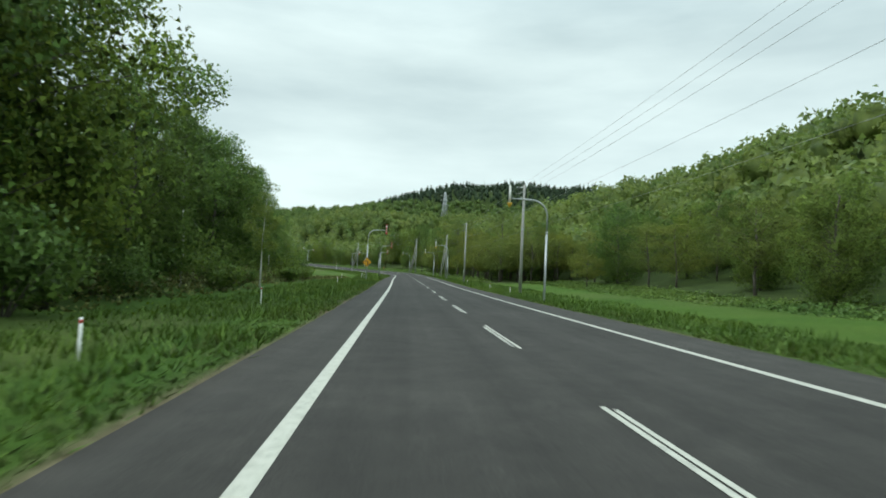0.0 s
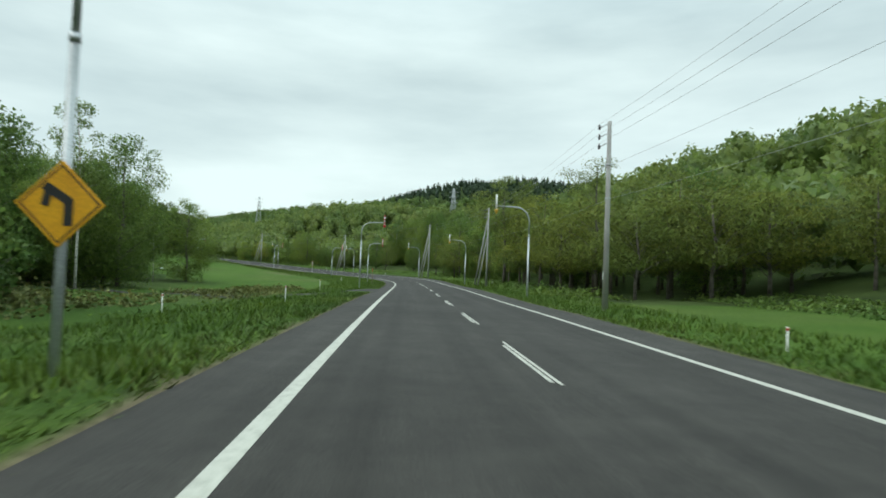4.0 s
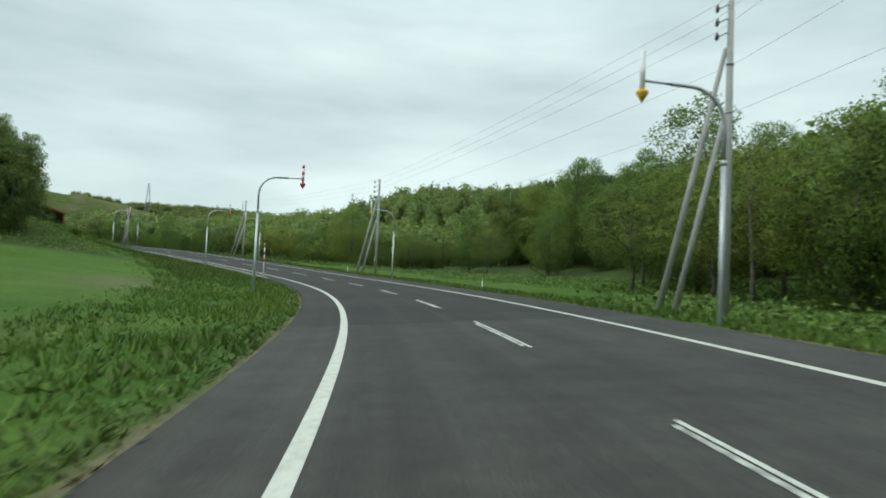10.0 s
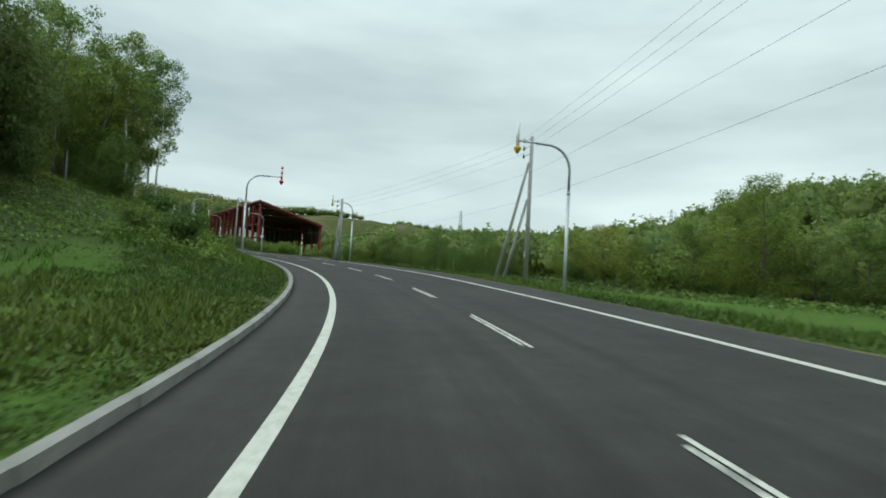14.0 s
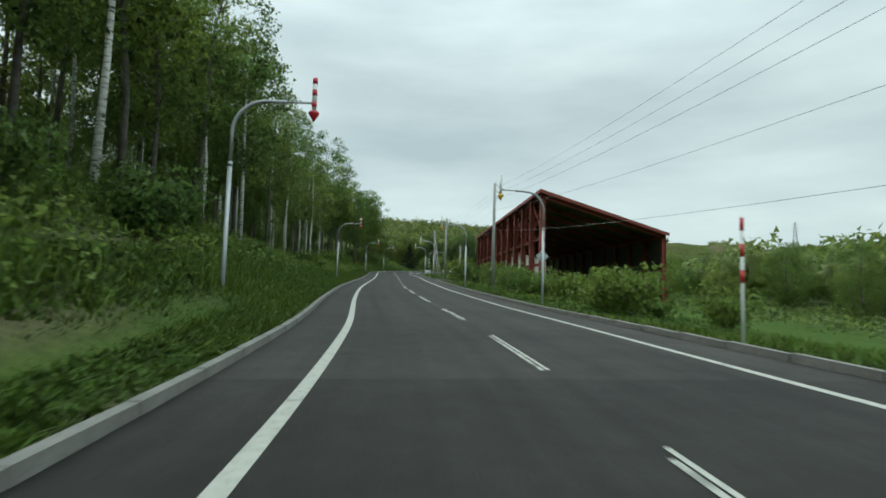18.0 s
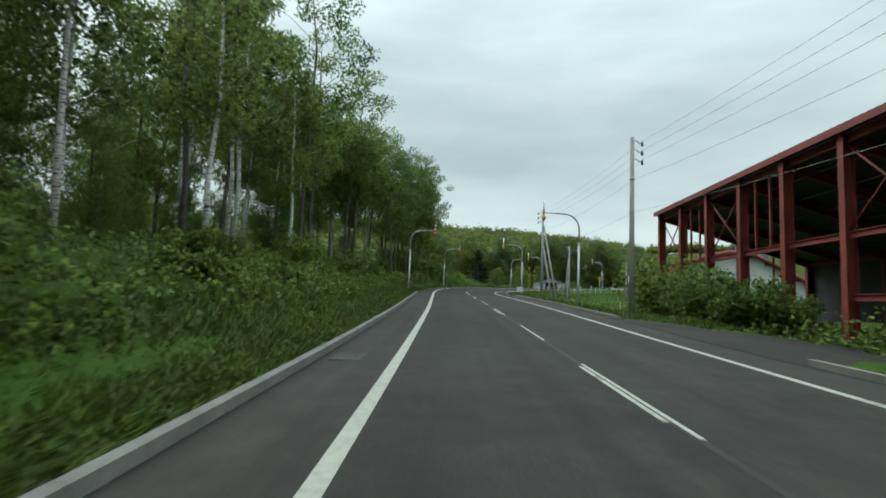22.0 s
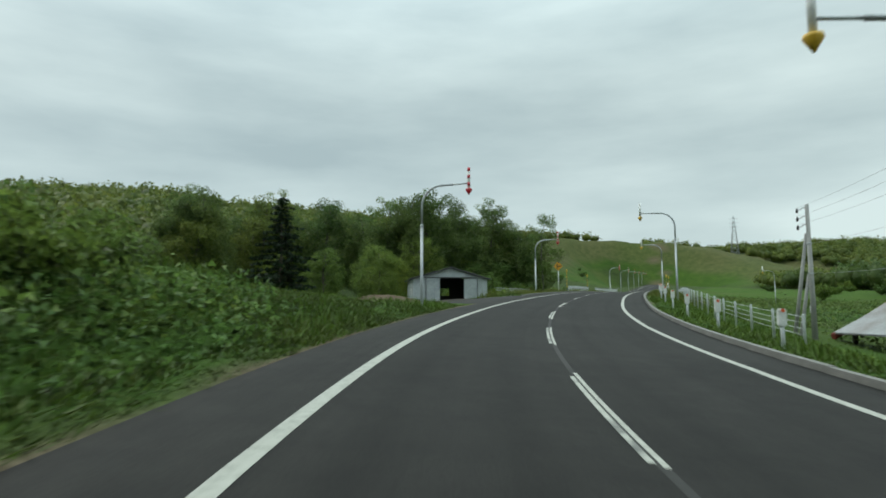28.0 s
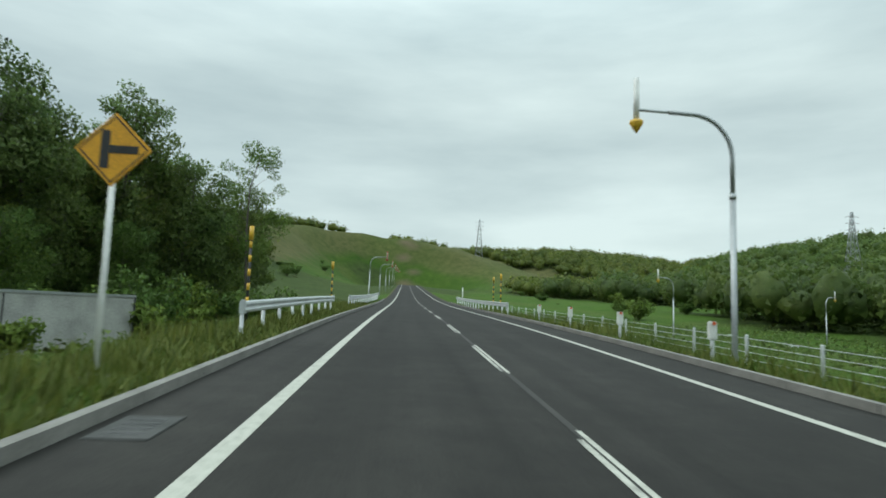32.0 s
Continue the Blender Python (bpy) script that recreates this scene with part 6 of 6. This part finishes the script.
def shed():
    wide, deep, eave, peak = 9.3, 8.0, 3.5, 4.85
    m = Matrix(((0.519, -0.855, 0, -296.3), (0.855, 0.519, 0, 398.4), (0, 0, 1, SHED_Z), (0, 0, 0, 1)))
    root = empty("shed", m)
    tagged(root, "grey corrugated metal shed with its sliding doors open", "shed")
    slope = lambda x: eave + (peak - eave) * (1 - abs(x - wide / 2) / (wide / 2))
    for name, x0, x1 in (("front_sheet", 0, 1.58), ("front_sheet", 7.96, wide)):
        bm = bmesh.new()
        sheet(bm, x1 - x0, 3, lambda x, x0=x0: slope(x + x0))
        bm.transform(Matrix.Translation((x0, 0, -0.1)))
        part(name, bm, SHED_METAL, root)
    bm = bmesh.new()
    sheet(bm, 6.38, 1, lambda x: slope(x + 1.58) - 3.62)
    bm.transform(Matrix.Translation((1.58, 0, 3.52)))
    part("gable_sheet", bm, SHED_METAL, root)
    for x0, x1, dy in ((1.6, 3.3, -0.09), (6.38, 7.2, 0.06), (7.1, 8.0, -0.09)):
        bm = bmesh.new()
        sheet(bm, x1 - x0, 3.5)
        bm.transform(Matrix.Translation((x0, dy, 0)))
        part("sliding_door", bm, SHED_METAL, root, "pale grey sliding door leaf")
    bm = bmesh.new()
    box(bm, 6.6, 0.1, 0.12, (wide / 2, -0.12, 3.58), None, 0.02)
    part("door_rail", bm, DARK_STEEL, root)
    for x in (1.58, 8.0):
        bm = bmesh.new()
        box(bm, 0.07, 0.06, 3.6, (x, -0.14, 1.75))
        part("dark_post", bm, DARK_STEEL, root)
    for x, face in ((0, 1), (wide, -1)):
        bm = bmesh.new()
        sheet(bm, deep, eave)
        bm.transform(Matrix.Translation((x, 0 if face < 0 else deep, -0.1)) @ pose(0, 0, 0, 0, 0, 90 if face < 0 else -90))
        part("side_wall", bm, SHED_METAL, root)
        for j in range(3):
            bm = bmesh.new()
            box(bm, 0.04, 0.7, 0.9, (x + (0.05 if face < 0 else -0.05), 1.6 + 2.3 * j, 1.9))
            part("window_pane", bm, WHITE_WALL if face > 0 else DARK_GLASS, root)
    for x0, x1 in ((0, 3.7), (5.7, wide)):
        bm = bmesh.new()
        sheet(bm, x1 - x0, 3, lambda x, x0=x0: slope(x + x0))
        bm.transform(Matrix.Translation((x0, deep, -0.1)))
        part("rear_sheet", bm, DARK_STEEL, root)
    bm = bmesh.new()
    sheet(bm, 2.0, 1.7)
    bm.transform(Matrix.Translation((3.7, deep, -0.1)))
    part("rear_sheet", bm, DARK_STEEL, root)
    bm = bmesh.new()
    sheet(bm, 2.0, 3, lambda x: slope(x + 3.7) - 2.7)
    bm.transform(Matrix.Translation((3.7, deep, 2.6)))
    part("rear_sheet", bm, DARK_STEEL, root)
    run = math.hypot(wide / 2, peak - eave) + 0.45
    angle = math.degrees(math.atan2(peak - eave, wide / 2))
    for side in (-1, 1):
        bm = bmesh.new()
        sheet(bm, deep + 0.7, run, None, 0.3, 0.03)
        bm.transform(pose(0, 0, 0, 0, 0, 90))
        place_ = Matrix.Translation((wide / 2, -0.35, peak + 0.06)) @ pose(0, 0, 0, 0, side * (90 + angle), 0)
        bm.transform(place_)
        part("roof_sheet", bm, ROOF_DARK, root)
        bm = bmesh.new()
        box(bm, run, 0.05, 0.14, (side * run / 2, 0, 0))
        bm.transform(Matrix.Translation((wide / 2, -0.38, peak + 0.02)) @ pose(0, 0, 0, 0, side * angle, 0))
        part("roof_trim", bm, DARK_STEEL, root)
    bm = bmesh.new()
    box(bm, wide - 0.3, deep - 0.3, 0.1, (wide / 2, deep / 2, -0.02))
    part("earth_floor", bm, GRAVEL, root)


SHED_METAL = worn("weathered_shed_metal", (0.3, 0.33, 0.35), (0.46, 0.49, 0.5), 0.6, 0.2, 0.5, 6, 0.12, 0.01)
ROOF_DARK = worn("dark_roof_metal", (0.035, 0.04, 0.045), (0.09, 0.095, 0.1), 0.6, 0.2, 0.5, 8, 0.15)
SHED_Z = ground_at(-294, 402) + 0.05
shed()


# ---- old box container in the grass ----
OLD_WHITE = worn("dulled_white_panel", (0.26, 0.26, 0.25), (0.42, 0.42, 0.4), 0.8, 0, 0.9, 14, 0.15)


def container():
    a, b = Vector((-299.6, 411.9, 0)), Vector((-301.6, 425.6, 0))
    along = (b - a).normalized()
    z = ground_at(-301, 420) - 0.35
    m = Matrix(((along.x, -along.y, 0, a.x), (along.y, along.x, 0, a.y), (0, 0, 1, z), (0, 0, 0, 1)))
    root = empty("box_container", m)
    tagged(root, "old off-white truck box container standing in tall grass", "container")
    length, wide, high = 13.6, 2.4, 2.7
    bm = bmesh.new()
    box(bm, length, wide, high, (length / 2, wide / 2, high / 2), None, 0.03)
    part("body", bm, OLD_WHITE, root)
    for x in (0.02, length - 0.02):
        bm = bmesh.new()
        box(bm, 0.14, wide + 0.04, high + 0.05, (x, wide / 2, high / 2), None, 0.02)
        part("end_frame", bm, DARK_STEEL, root)
    for x in (4.4, 6.6):
        door = empty("side_door")
        door.parent = root
        door.location = (x, -0.02, high / 2)
        bm = bmesh.new()
        box(bm, 1.9, 0.03, high - 0.35, (0, 0, 0), None, 0.01)
        part("door_leaf", bm, OLD_WHITE, door)
        for px in (-0.97, 0.97):
            bm = bmesh.new()
            box(bm, 0.05, 0.05, high - 0.3, (px, -0.01, 0))
            part("hinge_bar", bm, DARK_STEEL, door)
    bm = bmesh.new()
    box(bm, length, 0.05, 0.1, (length / 2, -0.01, high - 0.05))
    part("top_rail", bm, GALV, root)


container()

# ---- single trees and shrubs ----
rs_single = random.Random(21)
ob = spruce(5, 11.8)
ob.matrix_basis = pose(-295.8, 380.7, ground_at(-295.8, 380.7), 0, 0, 40)
tagged(ob, "dark green spruce standing alone by the track", "tree")
plant("birch", *ud((54.3, -14.5))[0], rs_single, (0.5, 0.52), 1)
plant("birch", *ud((52.2, -20.5))[0], rs_single, (0.72, 0.74), 2)
plant("tall", 13.2, 170.0, rs_single, (1.06, 1.1), 0)
plant("tall", 22.5, 152.2, rs_single, (1.06, 1.1), 1)
plant("acacia", *ud((92, 26))[0], rs_single, (0.5, 0.55), 2)
scatter(lambda r: "shrub", 10, 100, -21, -15, 20, 41, 3.0, (0.8, 1.3))
scatter(lambda r: "shrub", 470, 499, -14, -9, 24, 42, 1.5, (0.75, 1.1), None, lambda u: float(np.interp(u, [486, 499], [1.0, 0.5])))
scatter(lambda r: "shrub", 290, 470, -13.5, -9.5, 34, 43, 2.5, (0.5, 0.9))
scatter(lambda r: "shrub", 345, 402, 9.3, 13, 22, 44, 1.8, (0.6, 1.0))
scatter(lambda r: "shrub", 411, 425, 10.8, 13.5, 8, 48, 1.6, (0.7, 1.2))
scatter(lambda r: "shrub", 560, 620, -30, -12, 22, 45, 2.4, (0.9, 1.5))
scatter(lambda r: "shrub", 300, 480, 40, 62, 8, 46, 4.0, (0.8, 1.6))
scatter(lambda r: "tree" if r.random() < 0.7 else "acacia", 285, 450, 42, 66, 34, 49, 4.0, (0.34, 0.62))
scatter(lambda r: "tree", 555, 640, -52, -26, 22, 47, 4.5, (0.45, 0.75))

rs_bush = random.Random(61)
for _ in range(110):
    x, y = rs_bush.uniform(-560, -290), rs_bush.uniform(440, 720)
    if float(nearest(x, y)[2][0]) > 40:
        plant("shrub", x, y, rs_bush, (0.8, 1.8))

# ---- centre dashes and kerbs ----
marking = tagged(empty("centre_line"), "broken white centre line, worn in places", "road marking", kind="structure")
rs_dash = random.Random(8)
for u in DASH_U + [578 + 10 * k for k in range(1, 24)]:
    thin = 355 < u < 432
    for d0, d1, head, tail in ((-0.085, -0.018, rs_dash.uniform(-0.1, 0.5), rs_dash.uniform(0, 0.7)), (0.012, 0.07, rs_dash.uniform(-0.25, 0.1), rs_dash.uniform(-0.1, 0.2))):
        if thin and d0 < 0 and rs_dash.random() < 0.6:
            continue
        ob = band("dash", u - 5.0 + tail, u - head, d0, d1, PAINT_WORN if d0 < 0 else PAINT, 0.006, 0, 2, 1.0)
        ob.parent = marking

for name, runs, d, turn in (("left_kerb", ((238, 441), (534, 640)), -4.64, 180), ("right_kerb", ((322, 398), (411, 446), (455, 640)), 4.64, 0)):
    kerb = tagged(empty(name), "pale concrete kerb of separate stones", "kerb", kind="structure")
    stone = kerb_stone("kerb_stone", 2.0)
    for u0, u1 in runs:
        for k in range(int((u1 - u0) / 2)):
            m = on_road(u0 + 2 * k + (0 if turn == 0 else 2), d, 0, turn, True)
            shared("kerb_stone", stone, kerb, m)
